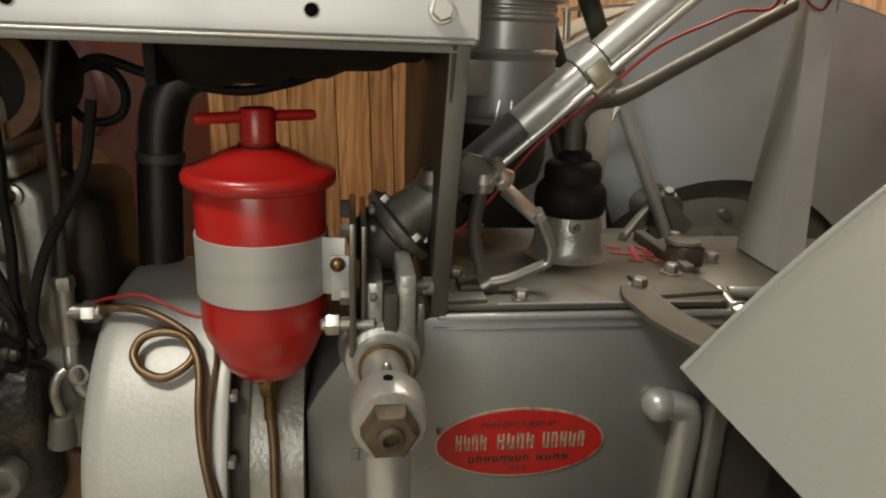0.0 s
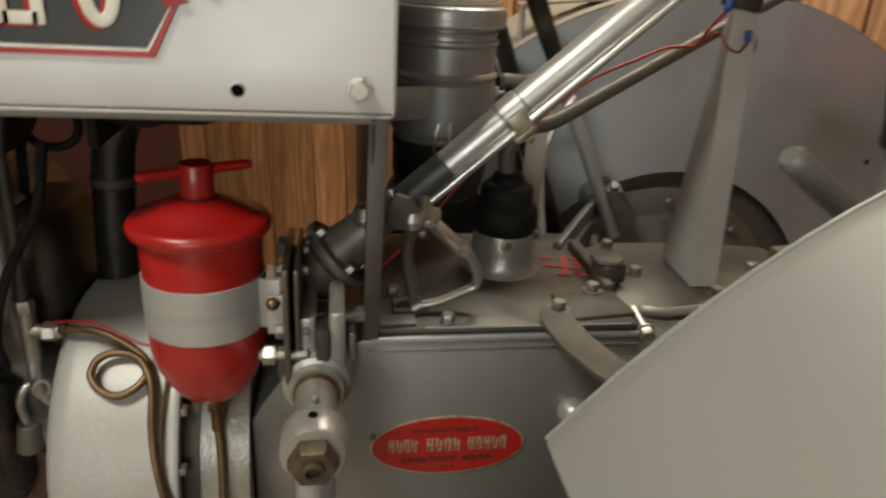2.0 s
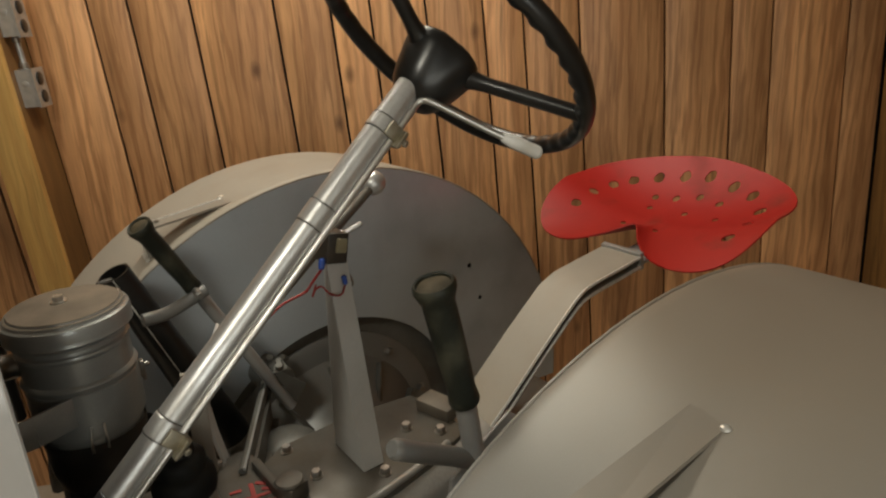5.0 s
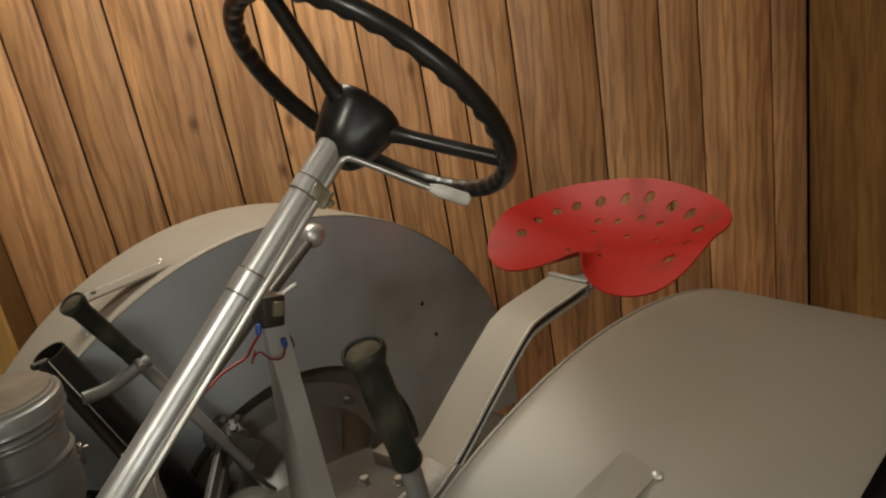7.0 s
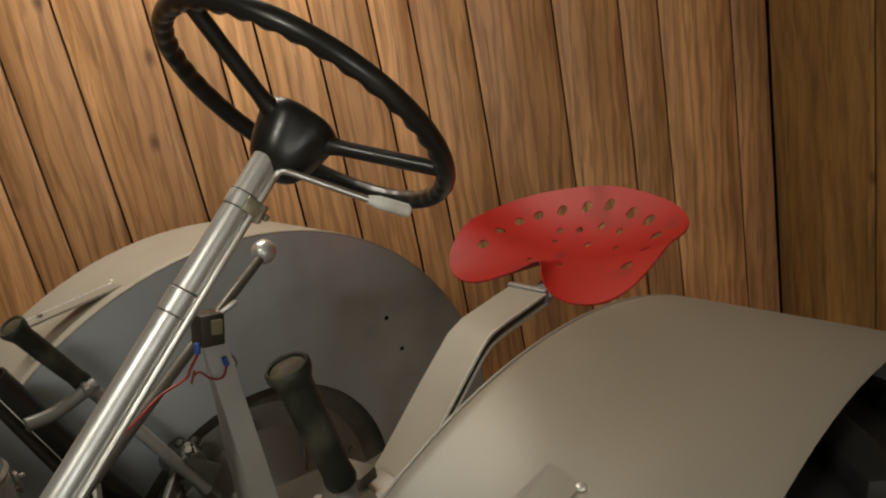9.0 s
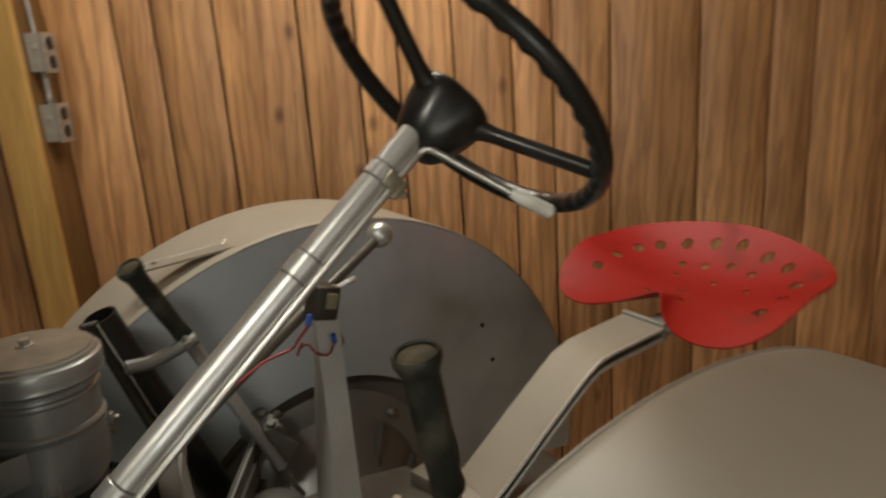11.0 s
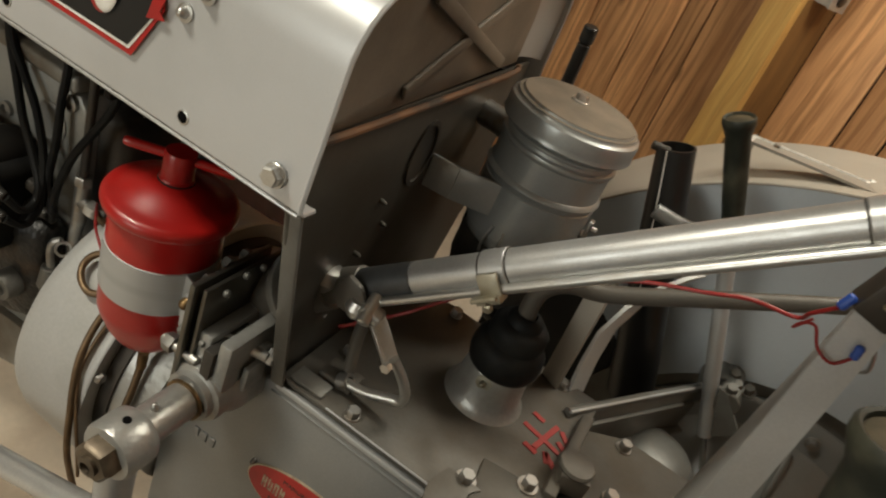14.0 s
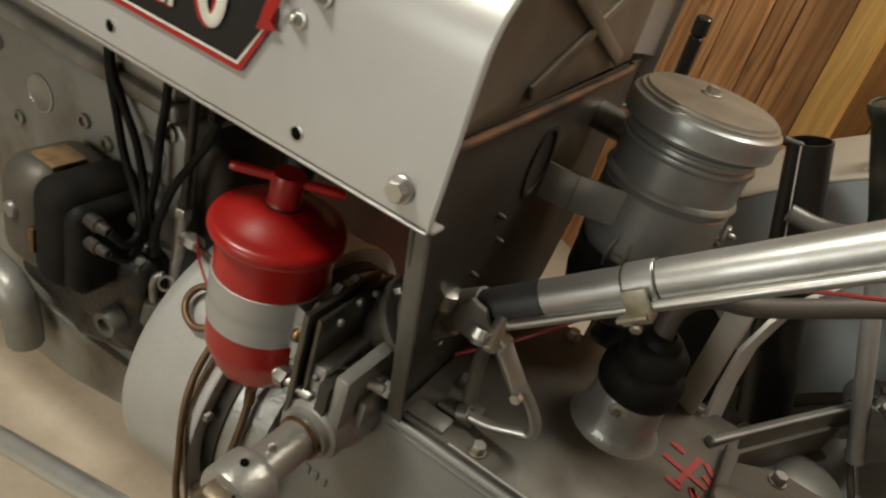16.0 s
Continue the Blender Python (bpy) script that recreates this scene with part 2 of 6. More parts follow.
CHROME = mat("bright_steel", (0.60, 0.595, 0.57), 0.33, 0.9, (0.50, 0.47, 0.42), 20.0, 0.5, 0.75, fine=500, bump=0.03, depth=0.0003)
COLUMN = mat("column_silver", (0.60, 0.605, 0.60), 0.34, 0.70, (0.44, 0.43, 0.41), 14.0, 0.45, 0.75, fine=520, bump=0.22, depth=0.0008, tone=0.14)
STEEL = mat("dull_steel", (0.36, 0.35, 0.33), 0.36, 0.85, (0.22, 0.18, 0.14), 30.0, 0.5, 0.7, fine=400, bump=0.1, depth=0.0006)
DARK = mat("dark_oily_metal", (0.035, 0.032, 0.028), 0.5, 0.3, (0.07, 0.055, 0.04), 14.0, 0.45, 0.7, fine=200, bump=0.15, depth=0.001)
# near-black for painted under-hood shade, and for the grimy magneto cap
GRIME_SHADE = mat("grime_and_shade_black", (0.010, 0.009, 0.008), 0.8, 0.0, (0.02, 0.016, 0.012), 14.0, fine=200, bump=0.15, depth=0.001, spec=0.2)
BLACK = mat("black_plastic", (0.010, 0.010, 0.010), 0.33, 0.0, (0.016, 0.015, 0.014), 20.0, fine=200, bump=0.06, depth=0.0005, coat=0.12)
RUBBER = mat("black_rubber", (0.008, 0.008, 0.008), 0.55, 0.0, (0.02, 0.019, 0.016), 16.0, 0.45, 0.72, fine=250, bump=0.15, depth=0.0008, spec=0.15)
GRIP = mat("worn_rubber_grip", (0.016, 0.018, 0.013), 0.45, 0.0, (0.060, 0.058, 0.040), 22.0, 0.45, 0.70, fine=200, bump=0.3, depth=0.0014, spec=0.3)
GRIP_TOP = mat("brown_worn_rubber", (0.085, 0.066, 0.038), 0.6, 0.0, (0.045, 0.038, 0.024), 40.0, 0.42, 0.66, fine=200, bump=0.3, depth=0.0012, spec=0.2)
TYRE = mat("tyre_rubber", (0.007, 0.007, 0.007), 0.65, 0.0, (0.016, 0.015, 0.014), 8.0, fine=120, bump=0.2, depth=0.002)
BRASS = mat("dull_brass", (0.22, 0.14, 0.065), 0.38, 0.9, (0.12, 0.075, 0.04), 30.0, 0.45, 0.7, fine=300, bump=0.08, depth=0.0005)
COPPER = mat("brown_copper_pipe", (0.19, 0.125, 0.070), 0.44, 0.8, (0.13, 0.085, 0.05), 25.0, 0.45, 0.7, fine=300, bump=0.06, depth=0.0004)
RUST = mat("rusty_metal", (0.16, 0.075, 0.032), 0.7, 0.2, (0.05, 0.035, 0.025), 18.0, 0.4, 0.65, fine=160, bump=0.3, depth=0.0015)
REDWIRE = mat("red_wire_cover", (0.27, 0.018, 0.016), 0.45, fine=200, bump=0.0)
BLUE = mat("blue_connector", (0.03, 0.09, 0.42), 0.4, fine=200, bump=0.0)
YELLOW = mat("pale_yellow_block", (0.30, 0.27, 0.17), 0.6, fine=200, bump=0.05)
REDMARK = mat("red_marking_paint", (0.36, 0.022, 0.018), 0.5, 0.0, (0.33, 0.05, 0.04), 60.0, 0.5, 0.7, fine=300, bump=0.1, depth=0.0005)
WHITE = mat("white_paint", (0.86, 0.85, 0.81), 0.45, 0.0, (0.6, 0.57, 0.5), 20.0, fine=300, bump=0.04, depth=0.0004)
DECAL_BLACK = mat("black_decal", (0.012, 0.012, 0.012), 0.35, fine=200, bump=0.0)
DECAL_RED = mat("red_decal", (0.40, 0.016, 0.013), 0.38, 0.0, (0.32, 0.016, 0.013), 30.0, fine=200, bump=0.0)
PALE_METAL = mat("worn_pale_letters", (0.50, 0.42, 0.30), 0.45, 0.4, (0.22, 0.10, 0.07), 60.0, 0.5, 0.7, fine=300, bump=0.0)
DARK_RED = mat("dark_red_machine_paint", (0.070, 0.012, 0.009), 0.5, 0.0, (0.042, 0.020, 0.014), 7.0, 0.4, 0.7, fine=200, bump=0.1, depth=0.001)
GALV = mat("galvanised_steel", (0.50, 0.50, 0.49), 0.36, 0.7, (0.38, 0.38, 0.37), 30.0, 0.4, 0.65, fine=300, bump=0.05, depth=0.0005)
CONCRETE = mat("stained_concrete", (0.62, 0.54, 0.43), 0.75, 0.0, (0.44, 0.35, 0.26), 4.0, 0.42, 0.72, fine=60, bump=0.15, depth=0.003, detail=9)
PLASTER = mat("off_white_boards", (0.42, 0.38, 0.31), 0.8, 0.0, (0.36, 0.32, 0.26), 2.0, fine=60, bump=0.1, depth=0.002)
PLANKS = wood("panel_board", (0.80, 0.430, 0.195), (0.32, 0.135, 0.052), (0.10, 0.038, 0.015))
# mustard-toned boards, with the side wall's shade put into their colour
SHADED_PLANKS = wood("shaded_panel_board", (0.35, 0.195, 0.064), (0.16, 0.078, 0.026), (0.05, 0.022, 0.01), 5.0)
BROWN_POST = wood("brown_post_board", (0.235, 0.118, 0.036), (0.17, 0.082, 0.025), (0.05, 0.022, 0.01), 3.0, 0.5)
STRIP = mat("dull_grey_strip", (0.57, 0.57, 0.555), 0.42, 0.25, (0.42, 0.415, 0.395), 5.0, 0.45, 0.78, fine=400, bump=0.06, depth=0.0005)
TARNISH = mat("tarnished_clamp", (0.42, 0.395, 0.32), 0.42, 0.7, (0.27, 0.235, 0.16), 45.0, 0.42, 0.66, fine=400, bump=0.12, depth=0.0006)
OIL = mat("black_oil_crust", (0.008, 0.007, 0.006), 0.42, 0.1, (0.045, 0.026, 0.012), 24.0, 0.52, 0.70, fine=110, bump=0.7, depth=0.004)
MOUNT = mat("bare_steel_plate", (0.15, 0.142, 0.122), 0.28, 0.85, (0.10, 0.085, 0.065), 18.0, 0.45, 0.72, fine=350, bump=0.1, depth=0.0006)
GROOVE = mat("groove_backing", (0.010, 0.006, 0.004), 0.9, fine=80, bump=0.0)
STUD = wood("pine_post", (0.58, 0.35, 0.11), (0.46, 0.25, 0.07), (0.16, 0.07, 0.025), 2.0, 0.5)

# ---- shape helpers ----
ORIGIN = {}


def part(name, bm, material, parent=None, label="", smooth=38.0):
    """Links a bmesh, built in world coordinates, as one mesh object under a thing or a part."""
    bmesh.ops.recalc_face_normals(bm, faces=bm.faces)
    lo = Vector([min(v.co[k] for v in bm.verts) for k in range(3)])
    hi = Vector([max(v.co[k] for v in bm.verts) for k in range(3)])
    mid = (lo + hi) / 2
    if parent is None:
        mid.z = lo.z
    bmesh.ops.translate(bm, verts=bm.verts, vec=-mid)
    for f in bm.faces:
        f.smooth = True
    for e in bm.edges:
        if len(e.link_faces) == 2 and e.calc_face_angle() > radians(smooth):
            e.smooth = False
    me = bpy.data.meshes.new(name)
    bm.to_mesh(me)
    bm.free()
    me.materials.append(material)
    ob = new(name, me)
    ob.parent = parent
    ob.location = mid - (ORIGIN[parent.name] if parent else Vector())
    ORIGIN[ob.name] = mid
    if label:
        ob["label"] = label
    return ob


def thing(name, place, label, category, group="", kind=""):
    ob = new(name)
    ob.location = place
    ob.empty_display_size = 0.05
    ORIGIN[ob.name] = Vector(place)
    return tagged(ob, label, category, group, kind)


def joined(*bms):
    out = bmesh.new()
    for b in bms:
        me = bpy.data.meshes.new("tmp")
        b.to_mesh(me)
        b.free()
        out.from_mesh(me)
        bpy.data.meshes.remove(me)
    return out


def axes_to(p, q):
    """A frame at p whose z axis points to q."""
    d = Vector(q) - Vector(p)
    return Matrix.Translation(p) @ d.to_track_quat("Z", "Y").to_matrix().to_4x4()


def box(c, size, turn=None, bevel=0.002, seg=2):
    bm = bmesh.new()
    bmesh.ops.create_cube(bm, size=1.0, matrix=Matrix.Diagonal((*size, 1)))
    if bevel:
        bmesh.ops.bevel(bm, geom=list(bm.edges), offset=min(bevel, 0.45 * min(size)), segments=seg, affect="EDGES", profile=0.5)
    bm.transform(Matrix.Translation(c) @ (turn.to_4x4() if turn else Matrix.Identity(4)))
    return bm


def bar(p, q, width, height, up=(0, 0, 1), bevel=0.002):
    """A flat bar from p to q: width across, height along up."""
    p, q = Vector(p), Vector(q)
    d = (q - p).normalized()
    side = d.cross(Vector(up)).normalized()
    top = side.cross(d)
    turn = Matrix((d, side, top)).transposed()
    return box((p + q) / 2, ((q - p).length, width, height), turn, bevel)


def lathe(profile, m, seg=40, close=False):
    """Turns (radius, height) pairs round the z axis of m."""
    bm = bmesh.new()
    rings = []
    for r, h in profile:
        if r < 1e-6:
            rings.append([bm.verts.new((0, 0, h))])
        else:
            rings.append([bm.verts.new((r * math.cos(2 * math.pi * k / seg), r * math.sin(2 * math.pi * k / seg), h)) for k in range(seg)])
    pairs = list(zip(rings, rings[1:])) + ([(rings[-1], rings[0])] if close else [])
    for a, b in pairs:
        for k in range(seg):
            n = (k + 1) % seg
            if len(a) == 1 and len(b) == 1:
                continue
            if len(a) == 1:
                bm.faces.new((a[0], b[k], b[n]))
            elif len(b) == 1:
                bm.faces.new((a[k], a[n], b[0]))
            else:
                bm.faces.new((a[k], a[n], b[n], b[k]))
    bm.transform(m)
    return bm


def rod(p, q, r, r2=None, seg=20, edge=0.0015):
    """A solid round bar with softened ends."""
    length = (Vector(q) - Vector(p)).length
    r2 = r if r2 is None else r2
    e = min(edge, 0.4 * r, 0.4 * r2, 0.3 * length)
    return lathe([(0, 0), (r - e, 0), (r, e), (r2, length - e), (r2 - e, length), (0, length)], axes_to(p, q), seg)


def smoothed(points, steps=8):
    pts = [Vector(p) for p in points]
    ext = [2 * pts[0] - pts[1], *pts, 2 * pts[-1] - pts[-2]]
    out = []
    for k in range(len(pts) - 1):
        a, b, c, d = ext[k:k + 4]
        for s in range(steps):
            t = s / steps
            out.append(0.5 * (2 * b + (c - a) * t + (2 * a - 5 * b + 4 * c - d) * t * t + (3 * b - a - 3 * c + d) * t ** 3))
    out.append(pts[-1])
    return out


def tube(points, r, seg=10, steps=8, radii=None, smooth_path=True):
    """A round bar swept along a smoothed line."""
    pts = smoothed(points, steps) if smooth_path else [Vector(p) for p in points]
    bm = bmesh.new()
    rings, up = [], None
    for k, p in enumerate(pts):
        d = (pts[min(k + 1, len(pts) - 1)] - pts[max(k - 1, 0)]).normalized()
        if up is None:
            up = d.orthogonal().normalized()
        up = (up - d * up.dot(d)).normalized()
        side = d.cross(up)
        rr = r if radii is None else radii(k / (len(pts) - 1))
        rings.append([bm.verts.new(p + rr * (math.cos(2 * math.pi * j / seg) * up + math.sin(2 * math.pi * j / seg) * side)) for j in range(seg)])
    for a, b in zip(rings, rings[1:]):
        for j in range(seg):
            bm.faces.new((a[j], a[(j + 1) % seg], b[(j + 1) % seg], b[j]))
    bm.faces.new(rings[0])
    bm.faces.new(rings[-1])
    return bm


def prism(outline, m, depth, bevel=0.0):
    """A flat plate of the given outline (x, y) in the frame m, depth thick along its z."""
    bm = bmesh.new()
    f = bm.faces.new([bm.verts.new((x, y, 0)) for x, y in outline])
    top = bmesh.ops.extrude_face_region(bm, geom=[f])
    bmesh.ops.translate(bm, verts=[v for v in top["geom"] if isinstance(v, bmesh.types.BMVert)], vec=(0, 0, depth))
    if bevel:
        bmesh.ops.bevel(bm, geom=list(bm.edges), offset=bevel, segments=2, affect="EDGES", profile=0.5)
    bm.transform(m)
    return bm


def grid_sheet(rows, thick):
    """A sheet through rows of points, given thickness along its normals."""
    bm = bmesh.new()
    vs = [[bm.verts.new(p) for p in row] for row in rows]
    for a, b in zip(vs, vs[1:]):
        for k in range(len(a) - 1):
            bm.faces.new((a[k], a[k + 1], b[k + 1], b[k]))
    bmesh.ops.recalc_face_normals(bm, faces=bm.faces)
    bmesh.ops.solidify(bm, geom=list(bm.faces), thickness=thick)
    return bm


def hex_bolt(p, normal, across=0.016, high=0.008, washer=0.0, turn=0.3):
    """A hexagon head, with a washer under it where one shows."""
    n = Vector(normal).normalized()
    m = axes_to(p, Vector(p) + n) @ pose(0, 0, 0, 0, 0, math.degrees(turn))
    base = 0.0
    bms = []
    if washer:
        bms.append(lathe([(0, 0), (washer, 0), (washer, 0.0014), (washer - 0.0006, 0.002), (0, 0.002)], m, 24))
        base = 0.002
    r = across / math.sqrt(3)
    bms.append(lathe([(0, base), (r, base), (r, base + high * 0.82), (r * 0.86, base + high), (0, base + high)], m, 6))
    return joined(*bms)


def round_bolt(p, normal, r=0.008, washer=0.011):
    m = axes_to(p, Vector(p) + Vector(normal))
    prof = [(0, 0), (washer, 0), (washer, 0.0012), (r, 0.0016), (r * 0.95, 0.004), (r * 0.7, 0.0065), (r * 0.35, 0.008), (0, 0.0083)]
    return lathe(prof, m, 20)

# ---- the room: panelled wall with its boards, floor, ceiling, plain walls behind ----
WALL_P, WALL_A, LEAN = Vector((2.0, 1.23, 0)), radians(-30), math.tan(radians(2.6))
U, N = Vector((math.cos(WALL_A), math.sin(WALL_A), 0)), Vector((math.sin(WALL_A), -math.cos(WALL_A), 0))
HIGH, FLOOR = 2.5, -0.037


def on_wall(u, n, z):
    """Along the wall, out from it into the room, up; the boards lean a little."""
    return WALL_P + U * (u - LEAN * (z - 0.95)) + N * n + Vector((0, 0, z))


def slab(corners_low, corners_high):
    bm = bmesh.new()
    a = [bm.verts.new(p) for p in corners_low]
    b = [bm.verts.new(p) for p in corners_high]
    bm.faces.new(a)
    bm.faces.new(b[::-1])
    for k in range(len(a)):
        bm.faces.new((a[k], b[k], b[(k + 1) % len(a)], a[(k + 1) % len(a)]))
    return bm


def wall_block(u0, u1, n0, n1, z0, z1):
    ring = [(u0, n0), (u1, n0), (u1, n1), (u0, n1)]
    return slab([on_wall(u, n, z0) for u, n in ring], [on_wall(u, n, z1) for u, n in ring])


U0, U1, NEAR = -4.3, 0.757, 5.2
tagged(part("floor", wall_block(U0 - 0.3, U1 + 0.3, -0.2, NEAR + 0.2, FLOOR - 0.1, FLOOR), CONCRETE), "stained pale concrete garage floor", "floor", kind="structure")
tagged(part("ceiling", wall_block(U0 - 0.3, U1 + 0.3, -0.2, NEAR + 0.2, HIGH, HIGH + 0.1), PLASTER), "plain off-white ceiling boards", "ceiling", kind="structure")
wall_back = tagged(part("wall_back", wall_block(U0 - 0.2, U1 + 0.2, -0.14, -0.012, FLOOR, HIGH), GROOVE), "wall of grooved brown wood panelling", "wall", kind="structure")
wall_side = tagged(part("wall_side", wall_block(U1 + 0.012, U1 + 0.14, -0.012, NEAR, FLOOR, HIGH), GROOVE), "side wall of grooved brown wood panelling", "wall", kind="structure")
# opening and frame are added to house the fill light; never in view
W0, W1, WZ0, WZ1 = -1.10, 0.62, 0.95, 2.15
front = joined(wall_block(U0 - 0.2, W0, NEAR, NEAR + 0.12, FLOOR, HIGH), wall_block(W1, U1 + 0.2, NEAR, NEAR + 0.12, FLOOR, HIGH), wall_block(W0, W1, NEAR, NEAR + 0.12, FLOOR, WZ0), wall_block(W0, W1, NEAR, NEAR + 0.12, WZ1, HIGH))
tagged(part("wall_front", front, PLASTER), "plain off-white garage wall, unseen, with an added window opening", "wall", kind="structure")
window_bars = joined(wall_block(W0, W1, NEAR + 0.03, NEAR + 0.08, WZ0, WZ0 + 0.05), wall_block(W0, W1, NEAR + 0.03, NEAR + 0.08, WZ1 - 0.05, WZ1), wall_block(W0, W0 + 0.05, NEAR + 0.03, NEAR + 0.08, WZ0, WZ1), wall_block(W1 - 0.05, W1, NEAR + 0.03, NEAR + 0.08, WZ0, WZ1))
tagged(part("unseen_window", window_bars, WHITE), "unseen window frame added for the fill light", "window", kind="structure")
tagged(part("wall_far", wall_block(U0 - 0.12, U0, -0.012, NEAR, FLOOR, HIGH), PLASTER), "plain off-white end wall", "wall", kind="structure")

# sides in darker brown wood, front board in pale pine
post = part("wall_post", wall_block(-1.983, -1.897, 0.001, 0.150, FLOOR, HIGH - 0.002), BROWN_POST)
tagged(post, "post with darker brown sides and a pale pine face, against the panelling", "post", kind="structure")
part("pine_face", wall_block(-1.986, -1.897, 0.1505, 0.176, FLOOR, HIGH - 0.002), STUD, post, "pale pine face board")


def outlet_box(z0, z1):
    t = thing("outlet_box", on_wall(-1.897, 0.09, z0), "grey galvanised metal outlet box on the post", "outlet box", "outlet boxes on the post")
    part("box", wall_block(-1.8965, -1.858, 0.056, 0.126, z0, z1), GALV, t)
    part("cover", wall_block(-1.858, -1.853, 0.053, 0.129, z0 - 0.003, z1 + 0.003), GALV, t, "flat steel cover plate")
    mid = (z0 + z1) / 2
    for k in (-1, 1):
        c = on_wall(-1.853, 0.091, mid + k * 0.024)
        part("socket", lathe([(0, 0), (0.0175, 0), (0.0175, 0.003), (0.016, 0.004), (0, 0.004)], axes_to(c, c + U), 20), BLACK, t, "dark round socket")
    part("knockout", lathe([(0.009, 0), (0.009, 0.001), (0.007, 0.0015), (0, 0.0012)], axes_to(on_wall(-1.878, 0.126, mid + 0.012), on_wall(-1.878, 0.2, mid + 0.012)), 16), GALV, t, "pressed knockout disc")
    return t


outlet_box(1.248, 1.346)
outlet_box(1.432, 1.530)
conduit = thing("conduit", on_wall(-1.880, 0.094, 1.347), "thin steel conduit joining the outlet boxes", "conduit")
part("pipe", tube([on_wall(-1.880, 0.094, 1.3465), on_wall(-1.880, 0.094, 1.389), on_wall(-1.880, 0.094, 1.4315)], 0.008), GALV, conduit)
for z in (1.356, 1.423):
    c = on_wall(-1.880, 0.094, z)
    part("coupling", rod(c - Vector((0, 0, 0.008)), c + Vector((0, 0, 0.008)), 0.0115), STEEL, conduit)
cable = thing("cable", on_wall(-1.884, 0.094, 1.531), "grey cable running up the pine post", "cable")
part("lead", tube([on_wall(-1.884, 0.094, 1.5305), on_wall(-1.888, 0.092, 1.7), on_wall(-1.886, 0.094, 2.0), on_wall(-1.888, 0.094, 2.49)], 0.006), GALV, cable)

# ---- the tractor ----
CY = 0.69
tractor = thing("tractor", (0.3, CY, FLOOR), "silver-painted vintage farm tractor with red seat and oil filter", "tractor")


def hood_profile(inset=0.0, flange=True):
    """Across the hood: near flange, side, rounded shoulder, crowned top and the far side."""
    cy, half = 0.712, 0.240 - inset
    pts = []
    if flange:
        pts += [(cy - half + 0.020, 1.0405), (cy - half + 0.006, 1.0415)]
    pts += [(cy - half + 0.0005, 1.0455), (cy - half, 1.053)]
    pts += [(cy - half + 0.006 * s, 1.053 + 0.105 * s) for s in (0.25, 0.5, 0.75, 1.0)]
    a0 = (cy - half + 0.006, 1.158 - inset * 0.3)
    for k in range(1, 9):
        a = math.pi / 2 * k / 8
        pts.append((a0[0] + 0.062 * (1 - math.cos(a)), a0[1] + 0.062 * math.sin(a) - inset * 0.7))
    top = pts[-1]
    for k in range(1, 7):
        s = k / 6
        pts.append((top[0] + (cy - top[0]) * s, top[1] + 0.017 * (1 - (1 - s) ** 2)))
    return pts + [(2 * cy - y, z) for y, z in pts[-2::-1]]


hood_rows = []
for k in range(25):
    x = -1.15 + (0.027 + 1.15) * k / 24
    hood_rows.append([(x, y, z) for y, z in hood_profile()])
hood = part("hood", grid_sheet(hood_rows, 0.0022), HOOD, tractor, "smooth satin silver sheet-metal hood", 30)
rear = [(0.0272, y, z) for y, z in hood_profile(0.0011)]
part("lower_lip", box((-0.565, 0.4835, 1.0385), (1.16, 0.004, 0.0095), None, 0.001), PANEL, hood, "grey set-back lower lip")
# rolled edge in shinier metal than the hood, for its bright highlight
part("lower_bead", tube([(-1.15, 0.4735, 1.0418), (-0.8, 0.4735, 1.0417), (-0.4, 0.4735, 1.0419), (-0.15, 0.4735, 1.0417), (0.026, 0.4735, 1.0418)], 0.0015, 8), COLUMN, hood, "bright rolled lower edge")
part("edge_bead", tube(rear, 0.0021, 6, smooth_path=False), HOOD, hood)
part("hood_bolt", hex_bolt((0.0, 0.4712, 1.064), (0, -1, 0.03), 0.0145, 0.007, 0.0102), CHROME, hood, "zinc-plated bolt with washer")
for x, z in ((-0.127, 1.155), (-0.111, 1.136), (-0.094, 1.157)):
    part("rivet", round_bolt((x, 0.4762, z), (0, -1, 0.05), 0.0047, 0.0072), CHROME, hood, "round-headed plated bolt")
for x in (-0.093, -0.294, -0.50):
    # black disc on the sheet, painted for the dark of a hole
    hole = part("hole_disc", lathe([(0.0049, -0.001), (0.0049, 0.0004), (0.0046, 0.0006), (0, 0.0006)], axes_to((x, 0.4722, 1.0605), (x, 0.4, 1.062)), 20), HOLE_BLACK, hood, "black disc drawn for the dark of an open bolt hole")
    part("worn_rim", lathe([(0.0058, -0.001), (0.0058, 0.0005), (0.0048, 0.0008), (0.0048, -0.001)], axes_to((x, 0.4722, 1.0605), (x, 0.4, 1.062)), 20), CHROME, hole, "bare metal rim")

# badge on the hood side: black field, pale line, red edge, blocks for the worn lettering
def badge_outline(grow):
    cx0, cx1, z0, z1, tip = -0.62 - grow, -0.155 + grow * 0.6, 1.0885 - grow, 1.170 + grow, 0.024
    zm = (z0 + z1) / 2
    return [(cx0, z0), (cx1, z0), (cx1 + tip, zm), (cx1 + 0.006, z1), (cx0, z1), (cx0 - tip, zm)]


